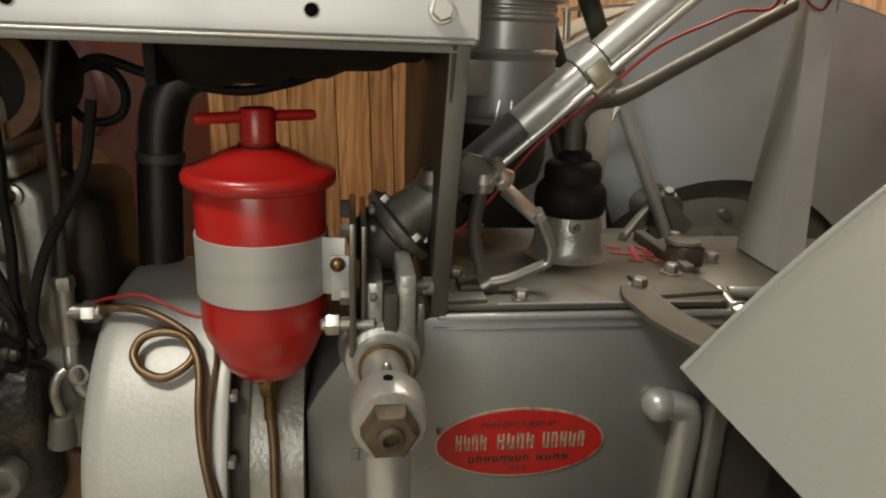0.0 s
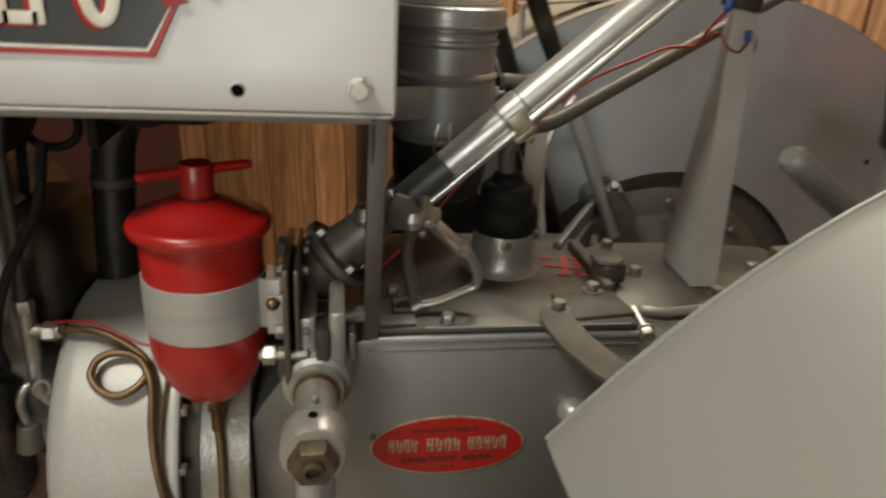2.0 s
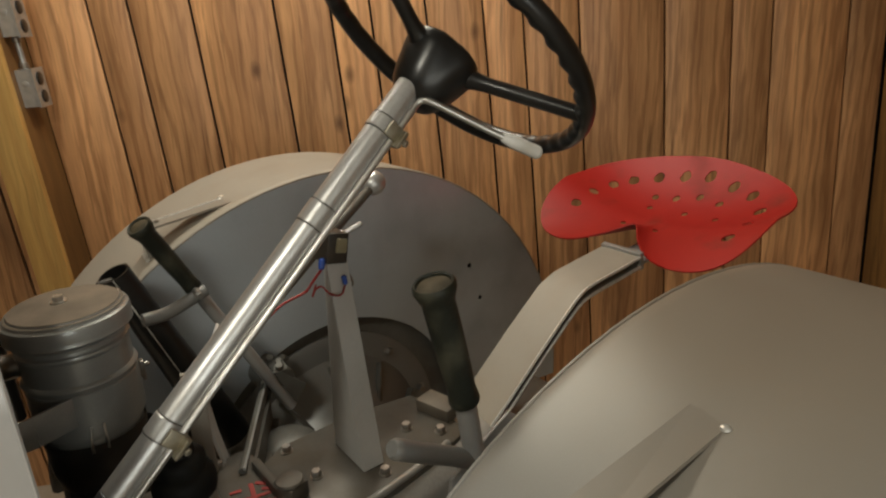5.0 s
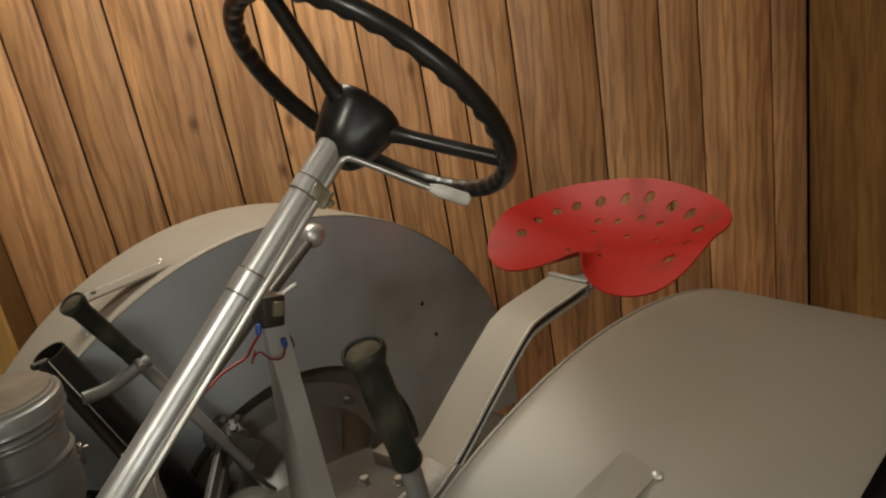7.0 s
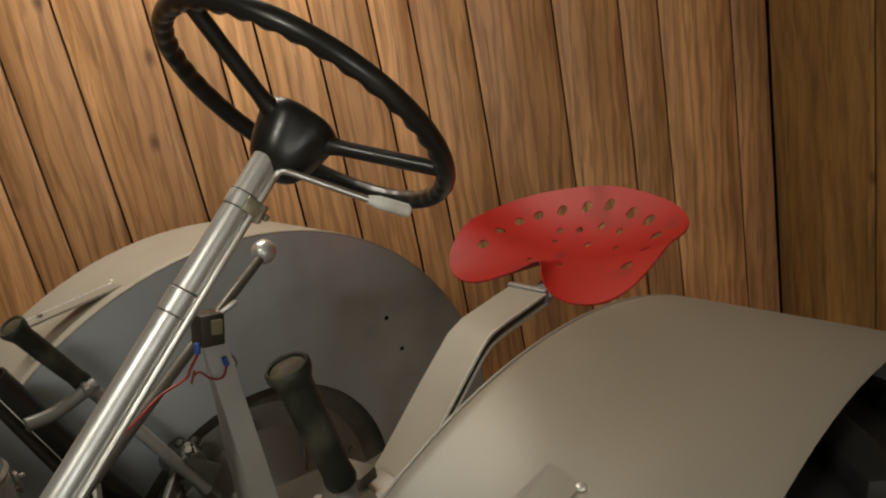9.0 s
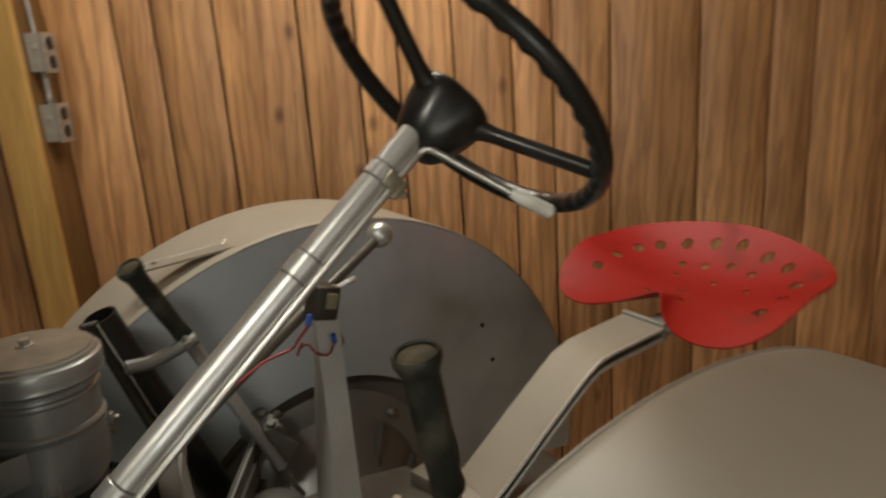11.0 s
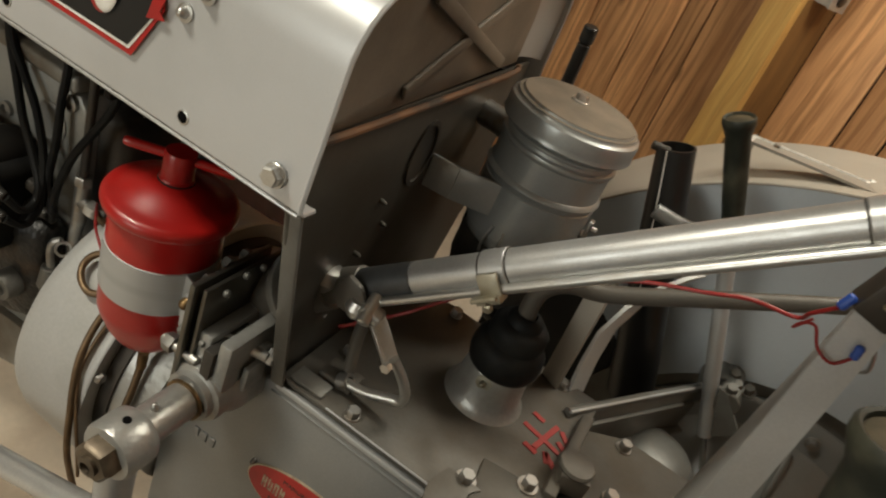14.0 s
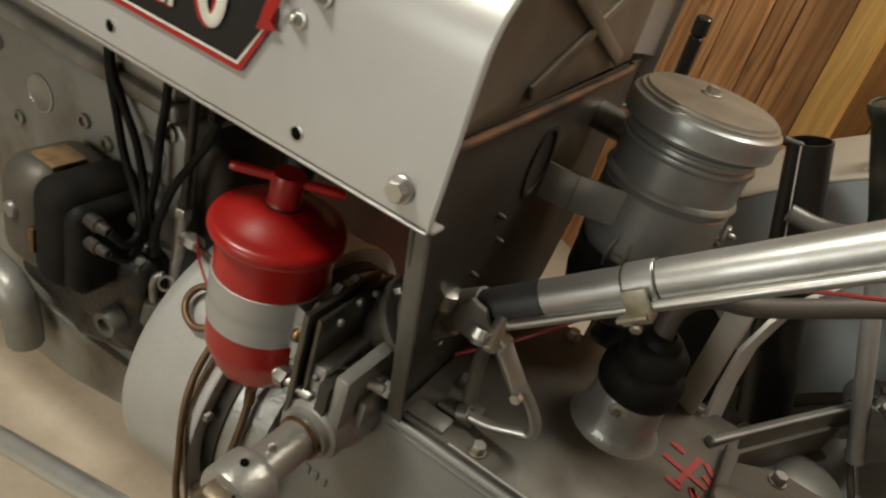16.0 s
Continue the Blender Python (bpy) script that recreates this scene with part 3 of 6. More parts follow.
def badge_layer(name, grow, off, material, label):
    def place(x, z):
        return Vector((x, 0.4712 + 0.006 * (z - 1.053) / 0.105 - off, z))
    bm = bmesh.new()
    front = [bm.verts.new(place(x, z)) for x, z in badge_outline(grow)]
    back = [bm.verts.new(v.co + Vector((0, 0.0005, 0))) for v in front]
    bm.faces.new(front)
    bm.faces.new(back[::-1])
    for k in range(6):
        bm.faces.new((front[k], back[k], back[(k + 1) % 6], front[(k + 1) % 6]))
    return part(name, bm, material, badge, label)


badge = part("badge", box((-0.39, 0.4735, 1.13), (0.40, 0.002, 0.05), None, 0.0005), DECAL_RED, tractor, "black badge with white line and red border")
badge_layer("red_border", 0.006, 0.0022, DECAL_RED, "red border")
badge_layer("white_line", 0.0015, 0.0028, WHITE, "thin white line")
badge_layer("black_field", -0.0012, 0.0034, DECAL_BLACK, "black field")
part("red_arrow", prism([(0, 0), (0.013, 0.006), (0.006, -0.012), (0.012, -0.017), (-0.006, -0.022)], Matrix.Translation((-0.136, 0.4718, 1.140)) @ Matrix.Rotation(radians(90), 4, "X"), 0.0008), DECAL_RED, badge, "red pointed edge")
for k in range(8):
    x = -0.184 - 0.054 * k
    for s, material, nm in ((0.0, WHITE, "letter_block"), (0.004, DECAL_RED, "letter_shadow")):
        y, z, w, h = 0.4705 - (0.0011 if s == 0 else 0.0005), 1.129 - s * 0.5, 0.032 if k % 3 else 0.028, 0.052
        bars = [box((x - s - w / 2 + 0.004, y, z), (0.009, 0.0012, h), None, 0.0004), box((x - s + w / 2 - 0.004, y, z - h * 0.14), (0.009, 0.0012, h * 0.72), None, 0.0004)]
        bars += [box((x - s, y, z + e), (w - 0.008, 0.0012, 0.009), None, 0.0004) for e in (h / 2 - 0.0045, 0.0045 - h / 2)]
        if k == 0:
            ring = [Vector((x - s + 0.0100 * math.cos(radians(q)), 0, z + (h / 2 - 0.0045) * math.sin(radians(q)))) for q in range(40, 361, 16)]
            round_one = tube(ring, 0.0048, 8, 2)
            round_one.transform(Matrix.Translation((0, y, 0)) @ Matrix.Diagonal((1, 0.14, 1, 1)))
            for b in bars:
                b.free()
            bars = [round_one]
        part(nm, joined(*bars), material, badge)

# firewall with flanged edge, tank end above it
fire = part("firewall", prism([(0.556, 0.792), (0.905, 0.792), (0.928, 0.864), (0.936, 0.870), (0.936, 1.03), (0.932, 1.10), (0.50, 1.10), (0.479, 1.045), (0.483, 1.03)], Matrix(((0, 0, 1, 0.010), (1, 0, 0, 0), (0, 1, 0, 0), (0, 0, 0, 1))), 0.004, 0.001), FIREWALL, tractor, "grimy silver sheet firewall, shade darkened into its colour")
part("edge_flange", bar((0.0165, 0.553, 0.789), (0.0165, 0.483, 1.041), 0.016, 0.004, (0, -1, 0.1), 0.001), AXLE, fire, "folded silver edge")
part("foot_tab", box((0.045, 0.570, 0.802), (0.040, 0.022, 0.004), None, 0.001), AXLE, fire)
# dark ringed disc drawn for the dark of an oval hole
part("gauge_hole_disc", lathe([(0.034, 0.0), (0.034, 0.003), (0.029, 0.003), (0.029, 0.0005), (0, 0.0005)], Matrix.Translation((0.0138, 0.697, 1.030)) @ Matrix.Rotation(radians(90), 4, "Y") @ Matrix.Diagonal((1.15, 0.75, 1, 1)), 30), DARK, fire, "dark oval disc in place of an open hole")
for y, z in ((0.66, 0.955), (0.625, 0.93), (0.64, 0.99)):
    part("rivet", round_bolt((0.0142, y, z), (1, 0, 0), 0.0030, 0.003), FIREWALL, fire)
tank_rows = []
prof = [p for p in hood_profile(0.006, False) if p[1] > 1.095]
for s, dx in ((1.0, 0.004), (0.975, 0.012), (0.93, 0.015), (0.5, 0.017), (0.04, 0.018)):
    tank_rows.append([(dx, 0.712 + (y - 0.712) * s * (0.74 if y > 0.712 else 1.0), 1.155 + (z - 1.155) * s) for y, z in prof] + [(dx, 0.712 + (prof[0][0] - 0.712) * s, 1.155 + (1.096 - 1.155) * s)])
for row in tank_rows:
    row.append(row[0])
tank = part("tank_end", grid_sheet(tank_rows, 0.002), TANK, tractor, "dusty brown pressed end of the fuel tank", 60)
part("pressed_rib", joined(bar((0.0198, 0.59, 1.120), (0.0198, 0.80, 1.205), 0.014, 0.005, (1, 0, 0), 0.0022), bar((0.0205, 0.59, 1.205), (0.0205, 0.80, 1.120), 0.014, 0.005, (1, 0, 0), 0.0022)), TANK, tank)
# silver strip added to fill the bright gap between tank end and hood
far_side = [p for p in hood_profile(0.003, False) if p[1] > 1.095 and p[0] > 0.76]
part("side_strip", grid_sheet([[(x, 0.712 + (y - 0.712) * k, 1.155 + (z - 1.155) * (0.6 + 0.4 * k)) for y, z in far_side] for x, k in ((0.007, 0.72), (0.008, 0.82), (0.012, 0.92), (0.021, 0.995))], 0.0015), SILVER, tank, "silver strip added between the tank end and the hood", 60)
part("seam", tube([(0.016, 0.487, 1.103), (0.019, 0.5, 1.098), (0.019, 0.7, 1.0965), (0.019, 0.865, 1.098), (0.016, 0.884, 1.103)], 0.0035, 8), RUST, tank, "rust-stained lower seam")

# air cleaner
AC = Vector((0.1175, 0.8135, 0))
ACS = Matrix.Translation(AC)
air = part("air_cleaner", lathe([(0, 0.925), (0.052, 0.925), (0.0605, 0.932), (0.0615, 0.953), (0.0655, 0.956), (0.0662, 0.960), (0.0662, 1.022), (0.0685, 1.0250), (0.0697, 1.0278), (0.0685, 1.0305), (0.0655, 1.033), (0.0650, 1.063), (0.0672, 1.0655), (0.0680, 1.068), (0.0672, 1.0705), (0.0640, 1.0725), (0.0635, 1.076), (0.0655, 1.078), (0.0655, 1.080), (0.0630, 1.082), (0.0630, 1.088), (0, 1.088)], ACS, 64), CANISTER, tractor, "round silver air cleaner canister")
part("lid", lathe([(0.063, 1.0862), (0.0742, 1.0860), (0.0757, 1.0880), (0.0750, 1.0905), (0.0748, 1.0940), (0.0752, 1.1040), (0.0738, 1.1085), (0.0715, 1.1100), (0.0700, 1.1110), (0.0690, 1.1135), (0.0660, 1.1142), (0.0645, 1.1170), (0, 1.1200)], ACS, 64), CANISTER, air, "shallow ribbed lid")
part("dust_layer", lathe([(0.0688, 1.1142), (0.0655, 1.1149), (0.0640, 1.1177), (0, 1.1207)], ACS, 56), LIDDUST, air, "tan dust on the lid")
part("lid_nut", hex_bolt((AC.x - 0.004, AC.y + 0.006, 1.1205), (0, 0, 1), 0.012, 0.006, 0.010), CHROME, air)
part("bowl", lathe([(0, 0.862), (0.042, 0.862), (0.056, 0.872), (0.063, 0.90), (0.063, 0.934), (0.0640, 0.936), (0.0640, 0.946)], ACS, 48), DARK, air, "dark oil bowl")
part("clamp_band", lathe([(0.0664, 0.959), (0.0673, 0.960), (0.0673, 1.019), (0.0664, 1.020)], ACS, 64, True), CANISTER, air)
part("bracket", joined(bar((0.047, 0.737, 1.000), (0.093, 0.7520, 1.000), 0.040, 0.004, (-0.3, 0.95, 0), 0.001), bar((0.014, 0.733, 1.000), (0.0475, 0.7365, 1.000), 0.040, 0.004, (-0.1, 1, 0), 0.001)), CANISTER, air, "flat grey mounting strap")
part("inlet_stub", rod((0.012, 0.838, 1.050), (0.058, 0.83, 1.050), 0.016), STEEL, air)
part("clip", joined(rod((0.176, 0.815, 0.990), (0.192, 0.815, 0.990), 0.0055), box((0.190, 0.815, 0.996), (0.005, 0.010, 0.030), None, 0.001), rod((0.192, 0.815, 1.002), (0.200, 0.815, 1.002), 0.0035)), STEEL, air, "toggle clip")
for k in (-1, 1):
    part("wire_clip", tube([(0.110 + 0.009 * k, 0.7500, 0.938), (0.110 + 0.009 * k, 0.7450, 0.955), (0.112 + 0.007 * k, 0.7455, 0.976)], 0.0018, 6), CHROME, air)

# steering column, its clamps and the throttle rod
CA, CB = Vector((-0.012, 0.600, 0.873)), Vector((0.520, 0.600, 1.351))
CD = (CB - CA).normalized()


def along(x):
    return CA + CD * ((x - CA.x) / CD.x)


COLUMN_OFF = Vector((0.0010, -0.0018, -0.0015))
column = part("steering_column", rod(along(0.093) + COLUMN_OFF, along(0.521) + COLUMN_OFF, 0.0168, seg=36), COLUMN, tractor, "bright silver steering column tube")
part("lower_sleeve", rod(along(0.030) + COLUMN_OFF, along(0.094) + COLUMN_OFF, 0.0172, seg=32), mat("dull_grey_sleeve", (0.10, 0.105, 0.11), 0.45, 0.5, (0.06, 0.06, 0.06), 20.0), column, "dull dark grey lower sleeve")
for x, r, w in ((0.157, 0.0183, 0.026), (0.372, 0.0183, 0.030), (0.474, 0.0183, 0.020)):
    c = along(x) + COLUMN_OFF
    collar = part("collar", rod(c - CD * w / 2, c + CD * w / 2, r, seg=36), COLUMN, column)
    for k in (-1, 1):
        ring_at = c + CD * k * (w / 2 + 0.0002)
        part("joint_line", rod(ring_at - CD * 0.0006, ring_at + CD * 0.0006, r - 0.0004, seg=36), DARK, collar, "dark joint line")
rod_off = Vector((0.0090, -0.0182, -0.0116))
for x in (0.157, 0.474):
    turn = CD.to_track_quat("X", "Z").to_matrix()
    c = along(x) + rod_off
    part("rod_clamp", joined(box(c + Vector((-0.004, -0.006, 0.003)), (0.020, 0.005, 0.026), turn, 0.002), box(c + Vector((0.001, -0.004, -0.006)), (0.024, 0.018, 0.008), turn, 0.002), box(c + Vector((-0.002, -0.013, -0.005)), (0.024, 0.010, 0.004), turn, 0.001), hex_bolt(c + Vector((0.003, -0.012, -0.010)), (0.4, -1, -0.4), 0.008, 0.005)), TARNISH, column, "folded tarnished clamp with bolt")
part("throttle_rod", rod(along(0.050) + rod_off, along(0.502) + rod_off, 0.0046, seg=14), CHROME, column, "thin bright throttle rod")
b0 = along(0.502) + rod_off
throttle = part("throttle_lever", tube([b0 - CD * 0.006, b0 + CD * 0.002, b0 + CD * 0.010, b0 + CD * 0.017 + Vector((0.002, -0.003, -0.001)), b0 + CD * 0.019 + Vector((0.010, -0.011, -0.006)), Vector((0.560, 0.556, 1.313)), Vector((0.612, 0.522, 1.277))], 0.0044, 12), CHROME, tractor, "bent chrome throttle lever")
tip0, tip1 = Vector((0.606, 0.525, 1.281)), Vector((0.655, 0.507, 1.253))
part("lever_tip", tube([tip0, tip0.lerp(tip1, 0.3), tip0.lerp(tip1, 0.7), tip1], 0.008, 14, radii=lambda s: 0.0055 + 0.0034 * min(1.0, s * 3.5) - 0.003 * max(0.0, s - 0.93) / 0.07), WHITE, throttle, "white lever tip")

# steering wheel
WC, WR = Vector((0.593, 0.605, 1.391)), 0.1965
WB = Vector((-CD.z, 0, CD.x))
WS = Vector((0, 1, 0))


def on_wheel(a, r, h=0.0):
    return WC + WS * (math.cos(a) * r) + WB * (math.sin(a) * r) + CD * h


SPOKES = [radians(a) for a in (96, 216, 336)]
hub = bmesh.new()
hub_rings = []
for r0, lobe, h in ((0.0225, 0.0, -0.092), (0.0285, 0.0, -0.088), (0.0360, 0.001, -0.077), (0.0410, 0.002, -0.062), (0.0440, 0.004, -0.045), (0.0460, 0.006, -0.030), (0.0462, 0.007, -0.018), (0.0440, 0.006, -0.011), (0.0380, 0.004, -0.006), (0.0250, 0.001, -0.003), (0.0120, 0.0, -0.002)):
    ring = []
    for k in range(60):
        a = 2 * math.pi * k / 60
        swell = max(math.cos((a - q + math.pi) % (2 * math.pi) - math.pi) for q in SPOKES)
        ring.append(hub.verts.new(on_wheel(a, r0 + lobe * (max(0.0, (swell - 0.5) / 0.5) ** 2 * (3 - 2 * max(0.0, (swell - 0.5) / 0.5))), h)))
    hub_rings.append(ring)
for p, q in zip(hub_rings, hub_rings[1:]):
    for k in range(60):
        hub.faces.new((p[k], p[(k + 1) % 60], q[(k + 1) % 60], q[k]))
hub.faces.new(hub_rings[0])
hub.faces.new(hub_rings[-1])
wheel = part("steering_wheel", hub, BLACK, tractor, "glossy black steering wheel hub with three lobes", 50)
rim = bmesh.new()
rings = []
NR, NS = 240, 14
for k in range(NR):
    a = 2 * math.pi * k / NR
    ring = []
    for j in range(NS):
        b = 2 * math.pi * j / NS
        r = 0.0128
        if math.cos(b) < 0.35:
            r -= 0.0072 * (0.5 - 0.5 * math.cos(a + 0.7)) * (0.5 + 0.5 * math.cos(a * 40)) * (0.35 - math.cos(b)) / 1.35
        ring.append(rim.verts.new(on_wheel(a, WR + r * math.cos(b), r * 1.05 * math.sin(b))))
    rings.append(ring)
for k in range(NR):
    a, b = rings[k], rings[(k + 1) % NR]
    for j in range(NS):
        rim.faces.new((a[j], a[(j + 1) % NS], b[(j + 1) % NS], b[j]))
part("rim", rim, BLACK, wheel, "black rim with finger grips", 60)
for a in SPOKES:
    part("spoke", tube([on_wheel(a, 0.034, -0.028), on_wheel(a, 0.065, -0.024), on_wheel(a, 0.13, -0.012), on_wheel(a, WR - 0.004, 0)], 0.0105, 12, radii=lambda s: 0.0098 + 0.0100 * max(0.0, 1 - s * 2.6) ** 1.5), BLACK, wheel)

# seat pan and its bar
def seat_outline(a):
    """Radius of the pan at angle a; a = 0 points back, pi to the front, where the notch is."""
    f = (1 - math.cos(a)) / 2
    p = 2.0 + 1.55 * f
    r = ((abs(math.cos(a)) / (0.198 - 0.006 * f)) ** p + (abs(math.sin(a)) / 0.259) ** p) ** (-1 / p)
    d = abs(math.pi - abs(a))
    r *= 1 - 0.072 * f * math.exp(-((d - 0.756) / 0.34) ** 2)
    return r - 0.1065 * math.exp(-(d / 0.425) ** 2)


SC = Vector((1.232, 0.723, 1.003))
HOLES = [(-0.050, 0.188, 0.0125), (0.013, 0.191, 0.0125), (0.072, 0.180, 0.0125), (0.108, 0.149, 0.0125), (0.137, 0.099, 0.0125), (0.155, 0.041, 0.0125), (0.164, -0.016, 0.0125), (0.147, -0.082, 0.0125), (0.126, -0.136, 0.0125), (0.076, -0.180, 0.0125), (0.013, -0.191, 0.0125), (-0.050, -0.188, 0.0125)]
HOLES += [(0.089, 0.074, 0.0085), (0.101, 0.027, 0.0085), (0.116, -0.022, 0.0085), (0.104, -0.076, 0.0085), (0.060, -0.022, 0.0075), (0.052, 0.062, 0.007), (0.050, -0.10, 0.007), (-0.043, -0.021, 0.007), (-0.043, 0.060, 0.007)]


def seat_height(x, y):
    r = math.hypot(x, y)
    s = min(1.0, r / seat_outline(math.atan2(y, x))) if r > 1e-6 else 0.0
    back, side, lead = max(0, x) / 0.215, abs(y) / 0.25, max(0, -x / 0.2)
    z = 0.085 * back ** 2.2 + 0.026 * side ** 2.2 + 0.006 * s ** 8
    return z - lead ** 1.5 * (0.062 + 0.058 * side ** 1.5) - 0.030 * (1 - s ** 2) ** 1.3


def seat_pan():
    """The pan cut from flat, its round holes left open, then pressed to shape."""
    flat, edges = [], []

    def loop(points):
        first = len(flat)
        flat.extend(Vector(p) for p in points)
        edges.extend((first + k, first + (k + 1) % len(points)) for k in range(len(points)))

    around = [-math.pi + 2 * math.pi * k / 200 for k in range(200)]
    loop([(math.cos(a) * seat_outline(a), math.sin(a) * seat_outline(a)) for a in around])
    for x, y, r in HOLES:
        loop([(x + r * math.cos(math.pi * k / 10), y + r * math.sin(math.pi * k / 10)) for k in range(20)])
    for j in range(1, 30):
        for k in range(0, 200, 2 if j > 10 else 8):
            a, s = around[k] + 0.01 * (j % 2), j / 30
            x, y = math.cos(a) * seat_outline(a) * s, math.sin(a) * seat_outline(a) * s
            if all(math.hypot(x - cx, y - cy) > r + 0.0025 for cx, cy, r in HOLES):
                flat.append(Vector((x, y)))
    verts, _, faces, *_ = delaunay_2d_cdt(flat, edges, [], 1, 1e-6)
    bm = bmesh.new()
    vs = [bm.verts.new((v.x, v.y, seat_height(v.x, v.y))) for v in verts]
    for f in faces:
        mid = sum((verts[k] for k in f), Vector((0, 0))) / 3
        if all((mid - Vector((cx, cy))).length > r * 0.9 for cx, cy, r in HOLES):
            if math.hypot(*mid) < seat_outline(math.atan2(mid.y, mid.x)):
                bm.faces.new([vs[k] for k in f])
    bmesh.ops.delete(bm, geom=[v for v in bm.verts if not v.link_faces], context="VERTS")
    bmesh.ops.recalc_face_normals(bm, faces=bm.faces)
    bmesh.ops.solidify(bm, geom=list(bm.faces), thickness=0.003)
    bm.transform(Matrix.Translation(SC))
    return bm


seat = part("seat", seat_pan(), SEAT, tractor, "red pressed-steel pan seat with drainage holes", 50)

SUP = [(0.560, 0.690), (0.690, 0.780), (0.800, 0.868), (0.885, 0.932), (0.925, 0.947), (1.000, 0.955), (1.068, 0.962)]
seat_bar = part("seat_bar", grid_sheet([[(x, y, z) for x, z in SUP] for y in (0.648, 0.69, 0.74)], 0.006), DUSTY_FENDER, tractor, "bent flat steel bar carrying the seat", 60)
part("foot_block", box((0.606, 0.704, 0.806), (0.040, 0.070, 0.022), Matrix.Rotation(radians(12), 3, "Z"), 0.002), TANK, seat_bar, "dusty brown packing block")
part("lower_leaf", grid_sheet([[(x + 0.003, y, z - 0.020) for x, z in SUP] for y in (0.650, 0.69, 0.738)], 0.006), DUSTY_FENDER, seat_bar, "lower spring leaf", 60)
for y, drop, r in ((0.6465, 0.002, 0.0030), (0.6478, 0.022, 0.0034)):
    part("bright_edge", tube([(x + 0.001, y, z - drop) for x, z in SUP], r, 6), WELD, seat_bar, "bright bare edge")
part("end_plate", box((1.072, 0.694, 0.951), (0.012, 0.096, 0.036), Matrix.Rotation(radians(-5), 3, "Y"), 0.002), SILVER, seat_bar)
part("seat_spring", grid_sheet([[(1.07, y, 0.940), (1.14, y, 0.942), (1.22, y, 0.949), (1.30, y, 0.955)] for y in (0.66, 0.69, 0.73)], 0.006), SILVER, seat_bar)

# fenders, wheels
FX, FZ = 0.645, 0.508


def arc(centre, r, a0, a1, n):
    return [Vector((centre[0] + r * math.cos(radians(a0 + (a1 - a0) * k / n)), 0, centre[1] + r * math.sin(radians(a0 + (a1 - a0) * k / n)))) for k in range(n + 1)]


# the near sheet flares a little at its front corner and sags behind the front edge; the far one is one arc
NEAR_LINE = [Vector((0.645 + r * math.cos(radians(a)), 0, 0.508 + r * math.sin(radians(a)))) for a, r in ((145.3 - 3.1305 * k, 0.6355 + 0.005 * max(0.0, 1 - k / 3) - 0.0035 * min(1.0, k / 20)) for k in range(49))]
FAR_LINE = arc((0.654, 0.475), 0.665, 145, -5, 48)


def fender_sag(x, s):
    return 0.011 * min(1.0, s / 0.10) * math.exp(-((x - 0.27) / 0.10) ** 2)


def fender(name, inner, outer, label, sheet, plate, line, centre):
    """Curved sheet over the wheel with an upright inner plate, cut out round the axle."""
    out = 1 if outer > inner else -1
    c = Vector((centre[0], 0, centre[1]))

    def at(p, drop, y):
        d = p - c
        q = c + d * (1 - drop / d.length)
        return (q.x, y, q.z - (fender_sag(p.x, inner - y) if out < 0 else 0))

    width = abs(outer - inner)
    rows = [[at(p, drop, inner + out * s) for s, drop in ((0, 0.004), (0.004, 0.0012), (0.02, 0), (0.07, 0), (0.13, 0), (0.19, 0), (width - 0.012, 0), (width, 0.006))] for p in line]
    f = part(name, grid_sheet(rows, 0.0025), sheet, tractor, label, 40)
    hole = Vector((0.625, 0, 0.485))
    rows = []
    for p in line:
        edge = Vector(at(p, 0.005, 0))
        start = hole + (edge - hole).normalized() * 0.325
        rows.append([(q.x, inner + out * 0.001, q.z) for q in (start.lerp(edge, r) for r in (0.0, 0.25, 0.6, 1.0))])
    part("inner_plate", grid_sheet(rows, 0.0025), plate, f, "flat grey inner fender plate")
    part("plate_bead", tube([at(p, 0.003, inner) for p in line[::2]], 0.0026, 6, 2), sheet, f)
    return f


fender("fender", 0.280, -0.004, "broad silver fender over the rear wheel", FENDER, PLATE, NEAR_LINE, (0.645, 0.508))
far_fender = fender("fender", 1.115, 1.380, "dusty silver fender over the far rear wheel", DUSTY_FENDER, PLATE, FAR_LINE, (0.654, 0.475))


def fender_z(x, far=False):
    line = FAR_LINE if far else NEAR_LINE
    p, q = next((p, q) for p, q in zip(line, line[1:]) if p.x <= x <= q.x)
    return p.z + (q.z - p.z) * (x - p.x) / (q.x - p.x) - (0 if far else fender_sag(x, 0.13))


